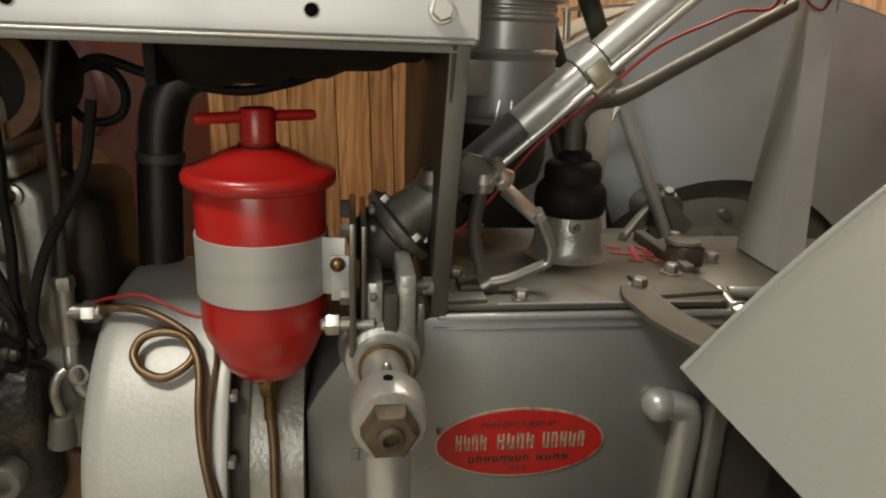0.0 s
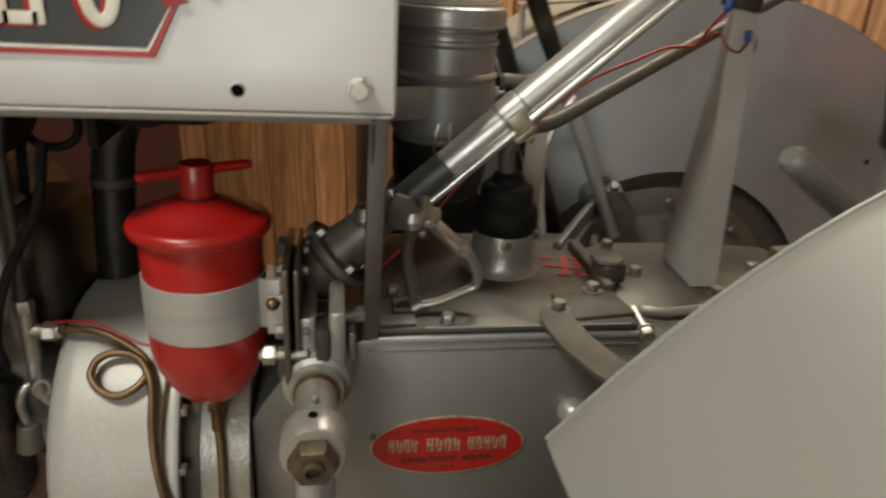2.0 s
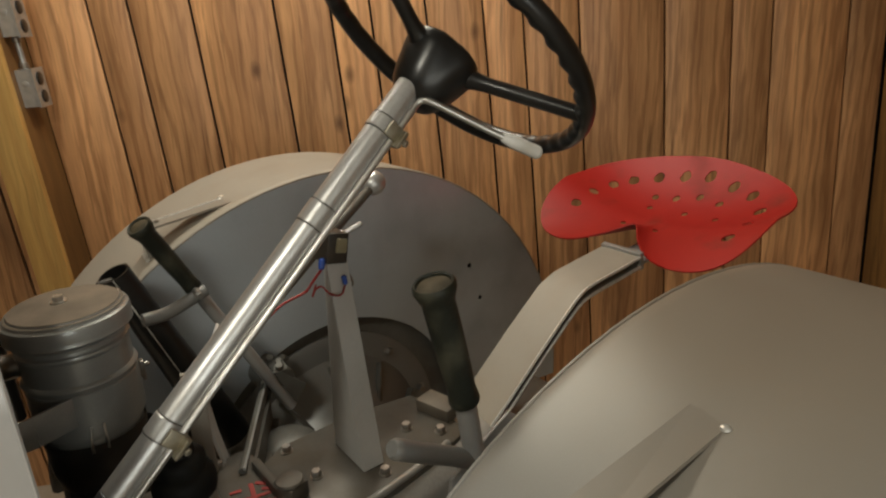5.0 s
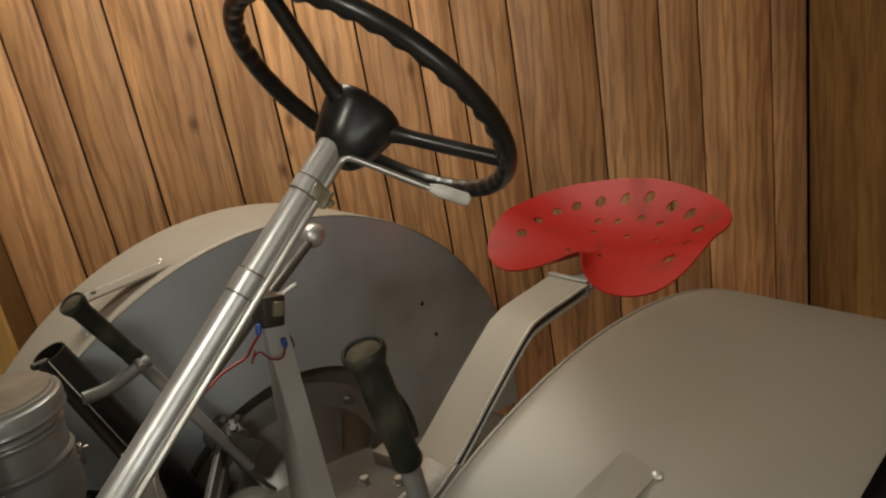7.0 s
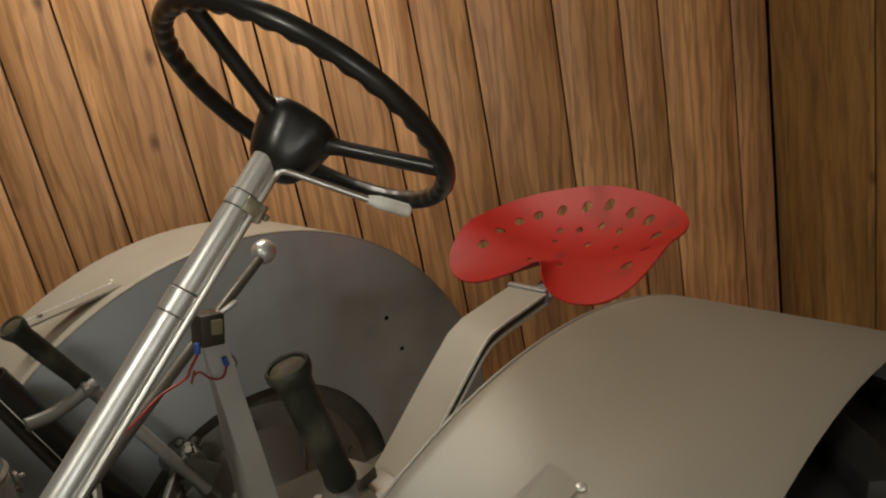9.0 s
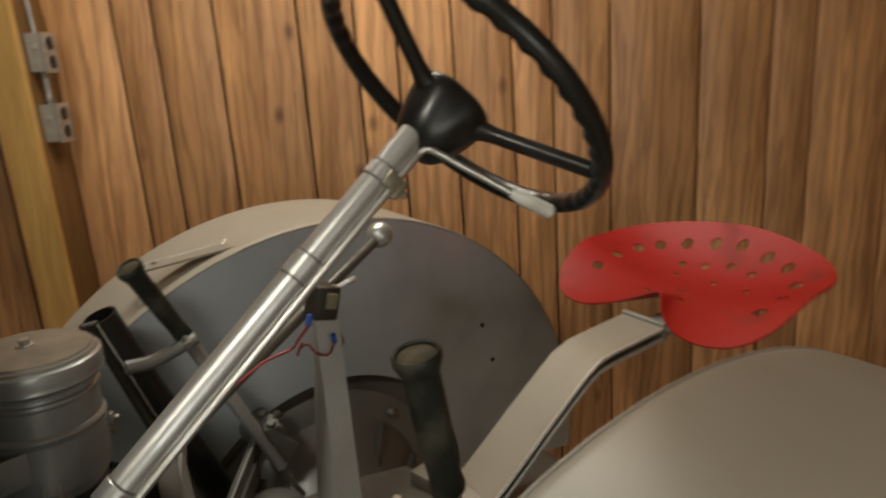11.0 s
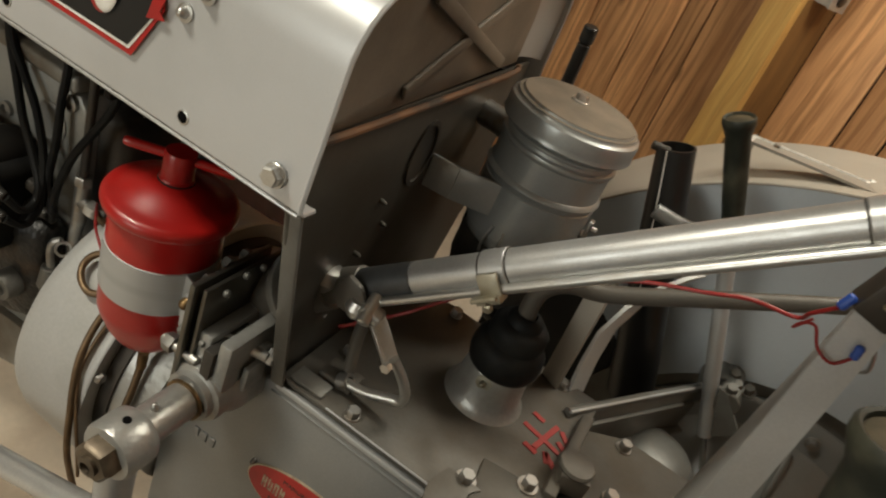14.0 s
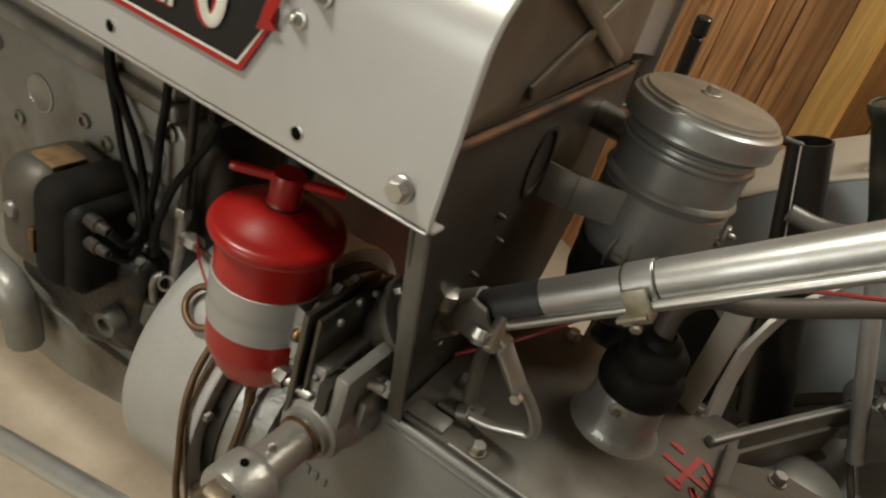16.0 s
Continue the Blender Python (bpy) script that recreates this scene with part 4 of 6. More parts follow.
def fender_bracket(x0, ya, yb, tip, label, far=False):
    """A folded sheet bracket: upright front tab and a top that tapers back to a point."""
    z0 = fender_z(x0, far) - 0.001
    zt = z0 + 0.0595
    a, b = Vector((x0, ya, zt)), Vector((x0 + 0.004, yb, zt - 0.002))
    side, down, back = Vector((0.012, (ya - yb) * 1.0, 0.002)), Vector((0, 0, -0.004)), Vector((0.004, 0, 0))
    tip_at = Vector((tip[0], tip[1], fender_z(tip[0], far) + 0.001))
    top = [a, b, tip_at, tip_at + side]
    low = [Vector((p.x + 0.004, p.y - 0.003 * (1 if ya > yb else -1), z0 - 0.003)) for p in (a, b)]
    plate = slab([p + down for p in top], top)
    tab = slab([low[0], low[1], low[1] + back, low[0] + back], [a - Vector((0, 0, 0.0005)), b - Vector((0, 0, 0.0005)), b + back, a + back])
    for bm in (plate, tab):
        bmesh.ops.recalc_face_normals(bm, faces=bm.faces)
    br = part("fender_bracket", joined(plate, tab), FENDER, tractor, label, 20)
    bead = [a.lerp(b, s) + Vector((-0.001, 0, -0.001 + 0.0012 * math.sin(23 * s))) for s in (0.0, 0.2, 0.35, 0.5, 0.65, 0.8, 1.0)]
    part("weld", tube(bead, 0.003, 7, 6, radii=lambda s: 0.0017 + 0.0008 * math.sin(67 * s)), WELD, br, "bright weld bead")
    c = a.lerp(b, 0.5).lerp(Vector((*tip[:2], tip_at.z)), 0.20)
    part("nut", hex_bolt(c + Vector((0, 0, 0.001)), (0, 0, 1), 0.009, 0.004), STEEL, br)
    for s0, s1 in ((-0.06, 0.10), (0.24, 1.0)):
        pts = [low[0].lerp(low[1], s0 + (s1 - s0) * k / 6) + Vector((-0.003, 0, 0.0045 + 0.0012 * math.sin(17 * k))) for k in range(7)]
        part("weld", tube(pts, 0.004, 7, 4, radii=lambda s: 0.0030 + 0.0013 * math.sin(31 * s)), WELD, br, "bright weld bead")
    if far:
        part("pale_edge", tube([low[0] - back, a - back, b - back, tip_at], 0.0022, 6, smooth_path=False), WELD, br, "bare bright folded edge")
    part("weld_dot", lathe([(0.005, 0), (0.0042, 0.002), (0.002, 0.0032), (0, 0.0034)], Matrix.Translation(tip_at - Vector((0, 0, 0.001))), 12), WELD, br)
    return br


fender_bracket(0.307, 0.167, 0.130, (0.466, 0.1225, 1.117), "folded welded bracket on the fender")
fender_bracket(0.300, 1.145, 1.190, (0.462, 1.187, 1.115), "folded welded bracket on the far fender", True)
for p in ((0.425, 1.176), (0.452, 1.156), (0.47, 1.20)):
    part("weld_dot", lathe([(0.005, -0.001), (0.0042, 0.0015), (0.002, 0.0028), (0, 0.003)], Matrix.Translation((p[0], p[1], fender_z(p[0], True))), 12), WELD, far_fender)
for x, z in ((1.02, 0.835), (1.05, 0.74)):
    part("hole_disc", lathe([(0.006, 0), (0.006, 0.001), (0, 0.001)], axes_to((x, 1.1145, z), (x, 1.0, z)), 14), HOLE_BLACK, far_fender)


def rear_wheel(y0, y1):
    """Tractor tyre with lugs on a silver disc rim, under a fender."""
    m = Matrix.Translation((FX, y0, FZ)) @ Matrix.Rotation(radians(-90), 4, "X")
    w = y1 - y0
    prof = [(0.30, 0.02), (0.36, 0.004), (0.44, 0.0), (0.51, 0.004), (0.548, 0.022), (0.562, w * 0.3), (0.565, w * 0.5), (0.562, w * 0.7), (0.548, w - 0.022), (0.51, w - 0.004), (0.44, w), (0.36, w - 0.004), (0.30, w - 0.02)]
    body = part("rear_wheel", lathe([(0, w * 0.45), (0.10, w * 0.45), (0.12, w * 0.4), (0.27, w * 0.35), (0.305, 0.03), (0.315, 0.02), (0.315, 0.035), (0.31, w - 0.03), (0.30, w - 0.03), (0.28, w * 0.5), (0.1, w * 0.55), (0, w * 0.55)], m, 48), SILVER, tractor, "silver disc rim of the rear wheel")
    tyre = part("tyre", lathe(prof, m, 72, True), TYRE, body, "black tractor tyre")
    for k in range(22):
        for s in (-1, 1):
            a = 2 * math.pi * (k + (0.25 if s > 0 else 0.75)) / 22
            p = Vector((FX + 0.572 * math.cos(a), y0 + w / 2 + s * w * 0.02, FZ + 0.572 * math.sin(a)))
            a2 = a + 0.22
            q = Vector((FX + 0.562 * math.cos(a2), y0 + w / 2 + s * (w / 2 - 0.002), FZ + 0.562 * math.sin(a2)))
            up = Vector((math.cos(a + 0.11), 0, math.sin(a + 0.11)))
            part("lug", bar(p, q, 0.046, 0.030, up, 0.009), TYRE, body)
    return body


rear_wheel(-0.045, 0.250)
rear_wheel(1.145, 1.430)

# oil filter
OF = Vector((-0.1415, 0.534, 0))
FM = Matrix.Translation(OF)
oil = part("oil_filter", lathe([(0, 0.748), (0.024, 0.748), (0.030, 0.7505), (0.036, 0.757), (0.0450, 0.7725), (0.0455, 0.7755), (0.0515, 0.7880), (0.0520, 0.7915), (0.0540, 0.7960), (0.0545, 0.803), (0.0545, 0.925), (0.053, 0.930), (0, 0.930)], FM, 64), RED, tractor, "red enamelled oil filter canister")
part("lid", lathe([(0.0545, 0.9222), (0.0600, 0.9222), (0.0626, 0.9240), (0.0637, 0.9275), (0.0634, 0.9315), (0.0615, 0.9348), (0.0580, 0.9364), (0.0530, 0.9374), (0.0475, 0.9396), (0.0400, 0.9440), (0.0320, 0.9484), (0.0240, 0.9516), (0.0165, 0.9535), (0, 0.9540)], FM, 64), RED, oil, "red domed lid with rolled rim")
part("neck", lathe([(0.0165, 0.9520), (0.0165, 0.9555), (0.0148, 0.957), (0.0148, 0.983), (0.0138, 0.9845), (0, 0.9845)], FM, 32), RED, oil)
part("gasket", lathe([(0.0168, 0.9528), (0.0174, 0.9540), (0.0168, 0.9553)], FM, 32, True), RUBBER, oil)
td = Vector((0.088, 0.047, 0)).normalized()
part("tee_bar", tube([OF + Vector((0, 0, 0.977)) - td * 0.051, OF + Vector((0, 0, 0.9775)) - td * 0.02, OF + Vector((0, 0, 0.9775)) + td * 0.02, OF + Vector((0, 0, 0.977)) + td * 0.051], 0.0048, 14, radii=lambda s: 0.0048 if 0.03 < s < 0.97 else 0.0036), RED, oil, "red cross handle")
part("band", lathe([(0.0548, 0.829), (0.0562, 0.8292), (0.0562, 0.8815), (0.0548, 0.882)], FM, 64, True), BAND, oil, "plain aluminium clamp band")
part("band_tab", joined(box((-0.085, 0.512, 0.8555), (0.030, 0.003, 0.051), Matrix.Rotation(radians(-14), 3, "Z"), 0.0008), box((-0.0725, 0.507, 0.846), (0.020, 0.004, 0.040), None, 0.0008)), BAND, oil)
part("screw", round_bolt((-0.077, 0.5045, 0.859), (0, -1, 0), 0.0062, 0.0066), BRASS, oil, "slotted brass screw")
part("fitting", joined(rod(OF + Vector((0, 0, 0.749)), OF + Vector((0, 0, 0.732)), 0.0085), hex_bolt(OF + Vector((0, 0, 0.736)), (0, 0, -1), 0.017, 0.014), rod(OF + Vector((0, 0, 0.724)), OF + Vector((0.0, 0, 0.695)), 0.006)), BRASS, oil, "dull brass fitting")
part("feed_pipe", tube([OF + Vector((0, 0, 0.70)), OF + Vector((0.003, -0.010, 0.67)), OF + Vector((0.004, -0.022, 0.63)), OF + Vector((0.006, -0.034, 0.58)), OF + Vector((0.006, -0.040, 0.50)), OF + Vector((-0.01, -0.03, 0.42))], 0.0045, 10), COPPER, oil, "brown copper pipe")

# bell housing and clutch case
def along_x(x0, y, z):
    return Matrix.Translation((x0, y, z)) @ Matrix.Rotation(radians(90), 4, "Y")


bell = part("bell_housing", lathe([(0, 0.0), (0.150, 0.0), (0.178, 0.004), (0.190, 0.014), (0.1955, 0.030), (0.198, 0.128), (0.198, 0.132), (0.186, 0.134), (0, 0.134)], along_x(-0.314, CY, 0.60), 72), BELL, tractor, "round cast bell housing in silver paint")
part("rim_flange", lathe([(0.186, 0), (0.199, 0.0), (0.2005, 0.002), (0.2005, 0.010), (0.199, 0.012), (0.186, 0.012)], along_x(-0.190, CY, 0.60), 72), BELL, bell)
for a in (196, 215, 236, 160, 142):
    p = Vector((-0.178, CY + 0.19 * math.cos(radians(a)), 0.60 + 0.19 * math.sin(radians(a))))
    part("flange_bolt", hex_bolt(p, (1, 0, 0), 0.012, 0.007), STEEL, bell)
part("gap_ring", lathe([(0.0, 0), (0.178, 0.0), (0.178, 0.02), (0, 0.02)], along_x(-0.182, CY, 0.60), 56), DARK, bell, "dark oily joint")
part("clutch_case", lathe([(0.0, 0), (0.174, 0.0), (0.171, 0.02), (0.169, 0.052), (0, 0.052)], along_x(-0.164, CY, 0.60), 56), CAST, tractor, "rough cast clutch case")

# gearbox case with its side panel, top deck
def y_plate(outline, y, depth, bevel=0.0015):
    """A plate standing in the x-z plane, its face towards -y at y."""
    return prism([(x, -z) for x, z in outline], Matrix.Translation((0, y + depth, 0)) @ Matrix.Rotation(radians(90), 4, "X") @ Matrix.Diagonal((1, -1, 1, 1)), depth, bevel)


case_outline = [(-0.110, 0.40), (-0.110, 0.690), (-0.098, 0.712), (-0.072, 0.750), (-0.045, 0.775), (0.000, 0.784), (0.014, 0.791), (0.300, 0.791), (0.318, 0.78), (0.318, 0.40)]
case = part("gearbox_case", y_plate(case_outline, 0.5535, 0.273, 0.004), PANEL, tractor, "grey silver gearbox side")
part("raised_ledge", bar((0.016, 0.5530, 0.7885), (0.316, 0.5530, 0.7885), 0.005, 0.007), SILVER, case, "worn bright top edge")
part("side_step", bar((0.012, 0.5528, 0.776), (0.318, 0.5528, 0.776), 0.003, 0.003), PANEL, case)
deck = part("gearbox_cover", box((0.1645, 0.6905, 0.7965), (0.297, 0.270, 0.007), None, 0.002), DECK, tractor, "dusty cast gearbox top cover")
for x, y in ((0.100, 0.568), (0.046, 0.636), (0.262, 0.81), (0.19, 0.812), (0.10, 0.81)):
    part("cover_bolt", hex_bolt((x, y, 0.800), (0, 0, 1), 0.013, 0.008, 0.009, x * 40), STEEL, deck)
nameplate = part("nameplate", prism([(0.0895 * math.cos(2 * math.pi * k / 48), 0.0400 * math.sin(2 * math.pi * k / 48)) for k in range(48)], Matrix.Translation((0.107, 0.5545, 0.647)) @ Matrix.Rotation(radians(90), 4, "X"), 0.003), PALE_METAL, tractor, "oval red enamel maker's plate")
part("red_field", prism([(0.0875 * math.cos(2 * math.pi * k / 48), 0.0382 * math.sin(2 * math.pi * k / 48)) for k in range(48)], Matrix.Translation((0.107, 0.5517, 0.647)) @ Matrix.Rotation(radians(90), 4, "X"), 0.0008), DECAL_RED, nameplate, "red field")
for x0, x1, z, hgt, material, n in ((0.038, 0.072, 0.6495, 0.018, PALE_METAL, 4), (0.081, 0.122, 0.6495, 0.018, PALE_METAL, 4), (0.129, 0.176, 0.6495, 0.018, PALE_METAL, 5), (0.052, 0.118, 0.629, 0.0065, DARK, 8), (0.124, 0.160, 0.629, 0.0065, DARK, 4)):
    w = (x1 - x0) / n
    for k in range(n):
        x, stem = x0 + w * (k + 0.5), w * 0.24
        bars = [box((x - w * 0.24, 0.5506, z), (stem, 0.0010, hgt), None, 0.0), box((x + w * 0.24, 0.5506, z - hgt * 0.08 * (k % 2)), (stem, 0.0010, hgt * (1 - 0.16 * (k % 2))), None, 0.0)]
        bars.append(box((x, 0.5506, z + hgt * (0.40, 0.0, -0.40)[(k + n) % 3]), (w * 0.5, 0.0010, hgt * 0.2), None, 0.0))
        part("lettering_bar", joined(*bars), material, nameplate)


def writing(text, x, z, high, material, parent):
    """Flat raised letters on the near side of the gearbox."""
    data = bpy.data.curves.new("lettering", "FONT")
    data.body, data.size, data.align_x, data.align_y, data.extrude = text, high, "CENTER", "CENTER", 0.0003
    shape = bpy.data.objects.new("lettering", data)
    bm = bmesh.new()
    bm.from_mesh(shape.to_mesh())
    shape.to_mesh_clear()
    bpy.data.objects.remove(shape)
    bm.transform(Matrix.Translation((x, 0.5506, z)) @ Matrix.Rotation(radians(90), 4, "X"))
    return part("lettering", bm, material, parent)


writing("MANUFACTURED BY", 0.104, 0.6690, 0.0085, DARK, nameplate)
writing("U.S.A.", 0.107, 0.6170, 0.0085, DARK, nameplate)
for k in range(3):
    part("cast_mark", box((-0.062 + 0.012 * k, 0.553, 0.640), (0.008, 0.003, 0.014), None, 0.001), PANEL, case)
part("plate_screw", round_bolt((0.021, 0.5535, 0.664), (0, -1, 0), 0.003, 0.0035), STEEL, nameplate)
# red shift pattern painted on the cover
marks = part("shift_pattern", bar((0.270, 0.686, 0.8008), (0.282, 0.738, 0.8008), 0.0068, 0.0012, bevel=0.0), REDMARK, tractor, "red hand-painted gear shift pattern")
for p, q in (((0.247, 0.712), (0.297, 0.700)), ((0.250, 0.736), (0.266, 0.732)), ((0.258, 0.684), (0.275, 0.680)), ((0.288, 0.735), (0.300, 0.722)), ((0.283, 0.690), (0.299, 0.676)), ((0.283, 0.690), (0.290, 0.676)), ((0.290, 0.716), (0.301, 0.708))):
    part("stroke", bar((*p, 0.8009), (*q, 0.8009), 0.0060, 0.0012, bevel=0.0), REDMARK, marks)

# gear lever with boot
part("worn_edge", tube([(0.075, 0.5562, 0.7996), (0.14, 0.5558, 0.7998), (0.22, 0.5558, 0.7998), (0.305, 0.5562, 0.7996)], 0.0011, 6), SILVER, deck, "bright worn edge")
neck = part("lever_neck", lathe([(0.050, 0.799), (0.045, 0.803), (0.0405, 0.812), (0.0385, 0.83), (0.0370, 0.854), (0.034, 0.858), (0, 0.858)], Matrix.Translation((0.190, 0.714, 0)), 44), CAST, tractor, "cast neck under the gear lever")
part("neck_pin", joined(round_bolt((0.188, 0.6775, 0.843), (0, -1, 0.05), 0.004, 0.0075), lathe([(0.0055, -0.004), (0.0095, -0.004), (0.0095, 0.002), (0.0055, 0.002)], axes_to((0.188, 0.6785, 0.843), (0.188, 0.60, 0.847)), 20, True)), TARNISH, neck)
boot = part("boot", lathe([(0.0360, 0.850), (0.0395, 0.853), (0.0418, 0.861), (0.0422, 0.870), (0.0408, 0.880), (0.0360, 0.8868), (0.0325, 0.889), (0.0332, 0.897), (0.0325, 0.907), (0.0280, 0.912), (0.0210, 0.914), (0.0195, 0.921), (0.0150, 0.925), (0.0110, 0.926)], Matrix.Translation((0.190, 0.714, 0)), 44), RUBBER, tractor, "stepped black rubber boot")
gear = part("gear_lever", tube([(0.189, 0.714, 0.915), (0.186, 0.714, 0.940), (0.188, 0.715, 0.957), (0.197, 0.718, 0.971), (0.215, 0.725, 0.980), (0.250, 0.738, 0.9855), (0.345, 0.778, 1.0265), (0.53, 0.857, 1.105), (0.628, 0.897, 1.146)], 0.0095, 14, radii=lambda s: 0.0105 - 0.004 * max(0, s - 0.45)), DECK, tractor, "long bent gear lever")
bm = bmesh.new()
bmesh.ops.create_uvsphere(bm, u_segments=24, v_segments=14, radius=0.0215)
bm.transform(Matrix.Translation((0.642, 0.905, 1.153)) @ axes_to((0, 0, 0), (0.112, 0.047, 0.047)) @ Matrix.Diagonal((1, 1, 1.06, 1)))
part("knob", bm, COLUMN, gear, "polished ball knob")

# steering box, its plates and the cross shaft
SB = along(-0.030)
steer = part("steering_box", lathe([(0, -0.034), (0.022, -0.034), (0.031, -0.024), (0.034, -0.006), (0.034, 0.004), (0.030, 0.006), (0.030, 0.010), (0, 0.010)], axes_to(SB, SB + CD), 36), GEARCASE, tractor, "greasy cast steering gear box")
part("flange", lathe([(0, 0.010), (0.041, 0.010), (0.042, 0.012), (0.042, 0.019), (0.040, 0.020), (0.028, 0.021), (0.026, 0.034), (0.0245, 0.040), (0.023, 0.062), (0, 0.062)], axes_to(SB, SB + CD), 36), GEARCASE, steer, "bolted flange")
for a in (20, 110, 200, 290):
    p = SB + CD * 0.020 + Vector((0, 1, 0)) * 0.034 * math.cos(radians(a)) + WB * 0.034 * math.sin(radians(a))
    part("flange_bolt", hex_bolt(p, CD, 0.010, 0.008), STEEL, steer)
part("lower_neck", rod(SB + CD * 0.05, SB + CD * 0.105, 0.019, 0.0176, 28), GEARCASE, steer)
part("cable_ball", lathe([(0, -0.016), (0.012, -0.012), (0.017, 0), (0.012, 0.012), (0, 0.016)], Matrix.Translation((0.012, 0.592, 0.912)), 20), STEEL, steer)
plates = part("mounting_plate", box((-0.0645, 0.545, 0.838), (0.006, 0.108, 0.120), None, 0.0012), MOUNT, tractor, "upright steel mounting plate")
part("mounting_plate", box((-0.055, 0.553, 0.838), (0.005, 0.110, 0.112), None, 0.0012), MOUNT, tractor, "upright steel mounting plate")
for y, z in ((0.502, 0.830), (0.508, 0.803), (0.52, 0.885), (0.545, 0.895), (0.57, 0.893)):
    part("plate_bolt", joined(hex_bolt((-0.0675, y, z), (-1, 0, 0), 0.012, 0.008), rod((-0.05, y, z), (-0.044, y, z), 0.0040)), AXLE, plates)
part("long_bolt", joined(rod((-0.092, 0.500, 0.806), (-0.045, 0.500, 0.806), 0.0055), hex_bolt((-0.076, 0.500, 0.806), (-1, 0, 0), 0.017, 0.012)), STEEL, plates)
fork = part("fork", joined(box((-0.046, 0.545, 0.808), (0.016, 0.085, 0.070), None, 0.004), box((-0.018, 0.545, 0.812), (0.016, 0.095, 0.078), None, 0.004), box((-0.033, 0.545, 0.775), (0.044, 0.095, 0.026), None, 0.006)), CAST, tractor, "rough cast fork round the steering arm")
# solid dark block drawn for the shade inside the slot
part("slot", box((-0.032, 0.524, 0.805), (0.012, 0.060, 0.060), None, 0.001), DARK, fork, "dark block filling the slot, in place of its shade")
part("cross_pin", joined(rod((-0.052, 0.520, 0.832), (0.004, 0.540, 0.826), 0.0055), hex_bolt((0.0, 0.546, 0.823), (1, 0, 0), 0.015, 0.010), rod((-0.012, 0.548, 0.822), (-0.002, 0.547, 0.823), 0.010)), CHROME, fork, "bright cross pin")
part("pinch_lug", box((-0.004, 0.535, 0.800), (0.008, 0.03, 0.032), None, 0.003), CAST, fork)
SX, SZ = -0.038, 0.772
shaft_m = Matrix.Translation((SX, 0.600, SZ)) @ Matrix.Rotation(radians(90), 4, "X")
shaft = part("cross_shaft", lathe([(0, 0), (0.040, 0), (0.040, 0.070), (0.0385, 0.078), (0.034, 0.084), (0.034, 0.101), (0.0325, 0.105), (0.0275, 0.107), (0.0265, 0.114), (0.0195, 0.114), (0.0195, 0.178), (0, 0.178)], shaft_m, 40), CAST, tractor, "silver cross shaft with collar")
part("brass_ring", lathe([(0.0185, 0.117), (0.0225, 0.117), (0.0225, 0.120), (0.0185, 0.120)], shaft_m, 32, True), BRASS, shaft)
part("end_ring", lathe([(0.0, 0.172), (0.026, 0.172), (0.0285, 0.175), (0.029, 0.180), (0.029, 0.204), (0.027, 0.208), (0.021, 0.209), (0, 0.209)], shaft_m, 40), CAST, shaft, "drilled end ring")
part("ring_hole_disc", lathe([(0.0040, 0), (0.0040, 0.0012), (0, 0.0012)], axes_to((-0.0385, 0.411, 0.8007), (-0.0385, 0.411, 0.9)), 14), HOLE_BLACK, shaft)
part("shaft_nut", joined(lathe([(0, 0.207), (0.0215, 0.207), (0.0215, 0.220), (0.018, 0.224), (0, 0.224)], shaft_m, 6), lathe([(0.0, 0.222), (0.010, 0.222), (0.010, 0.228), (0.006, 0.229), (0.0055, 0.2235), (0, 0.2235)], shaft_m, 24)), mat("oily_brown_steel", (0.17, 0.135, 0.095), 0.42, 0.7, (0.09, 0.07, 0.05), 40.0, 0.4, 0.65, fine=250, bump=0.15, depth=0.0008), shaft, "worn brown shaft nut")
part("grease_nipple", round_bolt((-0.038, 0.443, 0.7910), (0, -0.2, 1), 0.0042, 0.0042), CHROME, shaft, "bright grease nipple")
part("drop_arm", tube([(SX, 0.408, 0.772), (SX + 0.001, 0.408, 0.70), (SX + 0.003, 0.406, 0.60), (SX - 0.01, 0.40, 0.48)], 0.018, 18, radii=lambda s: 0.0185 - 0.003 * s), SILVER, shaft, "silver drop arm")
part("drag_link", rod((-0.66, 0.411, 0.422), (-0.045, 0.405, 0.655), 0.0135), COLUMN, tractor, "round silver drag link")

# throttle bell-crank on the cover: bent rod and clevis
crank = part("throttle_crank", tube([(0.072, 0.592, 0.808), (0.095, 0.592, 0.813), (0.122, 0.595, 0.8235), (0.1305, 0.5955, 0.827), (0.1335, 0.595, 0.831), (0.1345, 0.594, 0.836), (0.133, 0.591, 0.848), (0.1235, 0.585, 0.868), (0.112, 0.576, 0.888)], 0.0055, 12), CHROME, tractor, "bent bright linkage rod")
part("rod_eye", joined(lathe([(0.0065, -0.006), (0.010, -0.006), (0.010, 0.006), (0.0065, 0.006)], Matrix.Translation((0.070, 0.593, 0.807)) @ Matrix.Rotation(radians(60), 4, "Y"), 20, True)), STEEL, crank)
part("clevis", joined(bar((0.074, 0.586, 0.916), (0.112, 0.577, 0.882), 0.015, 0.003, (0.3, -0.6, 0.7), 0.001), bar((0.078, 0.576, 0.907), (0.112, 0.568, 0.879), 0.003, 0.012, (0.3, -0.6, 0.7), 0.001), hex_bolt((0.112, 0.568, 0.884), (0, -1, 0), 0.010, 0.007)), CHROME, crank, "bright folded steel clevis")
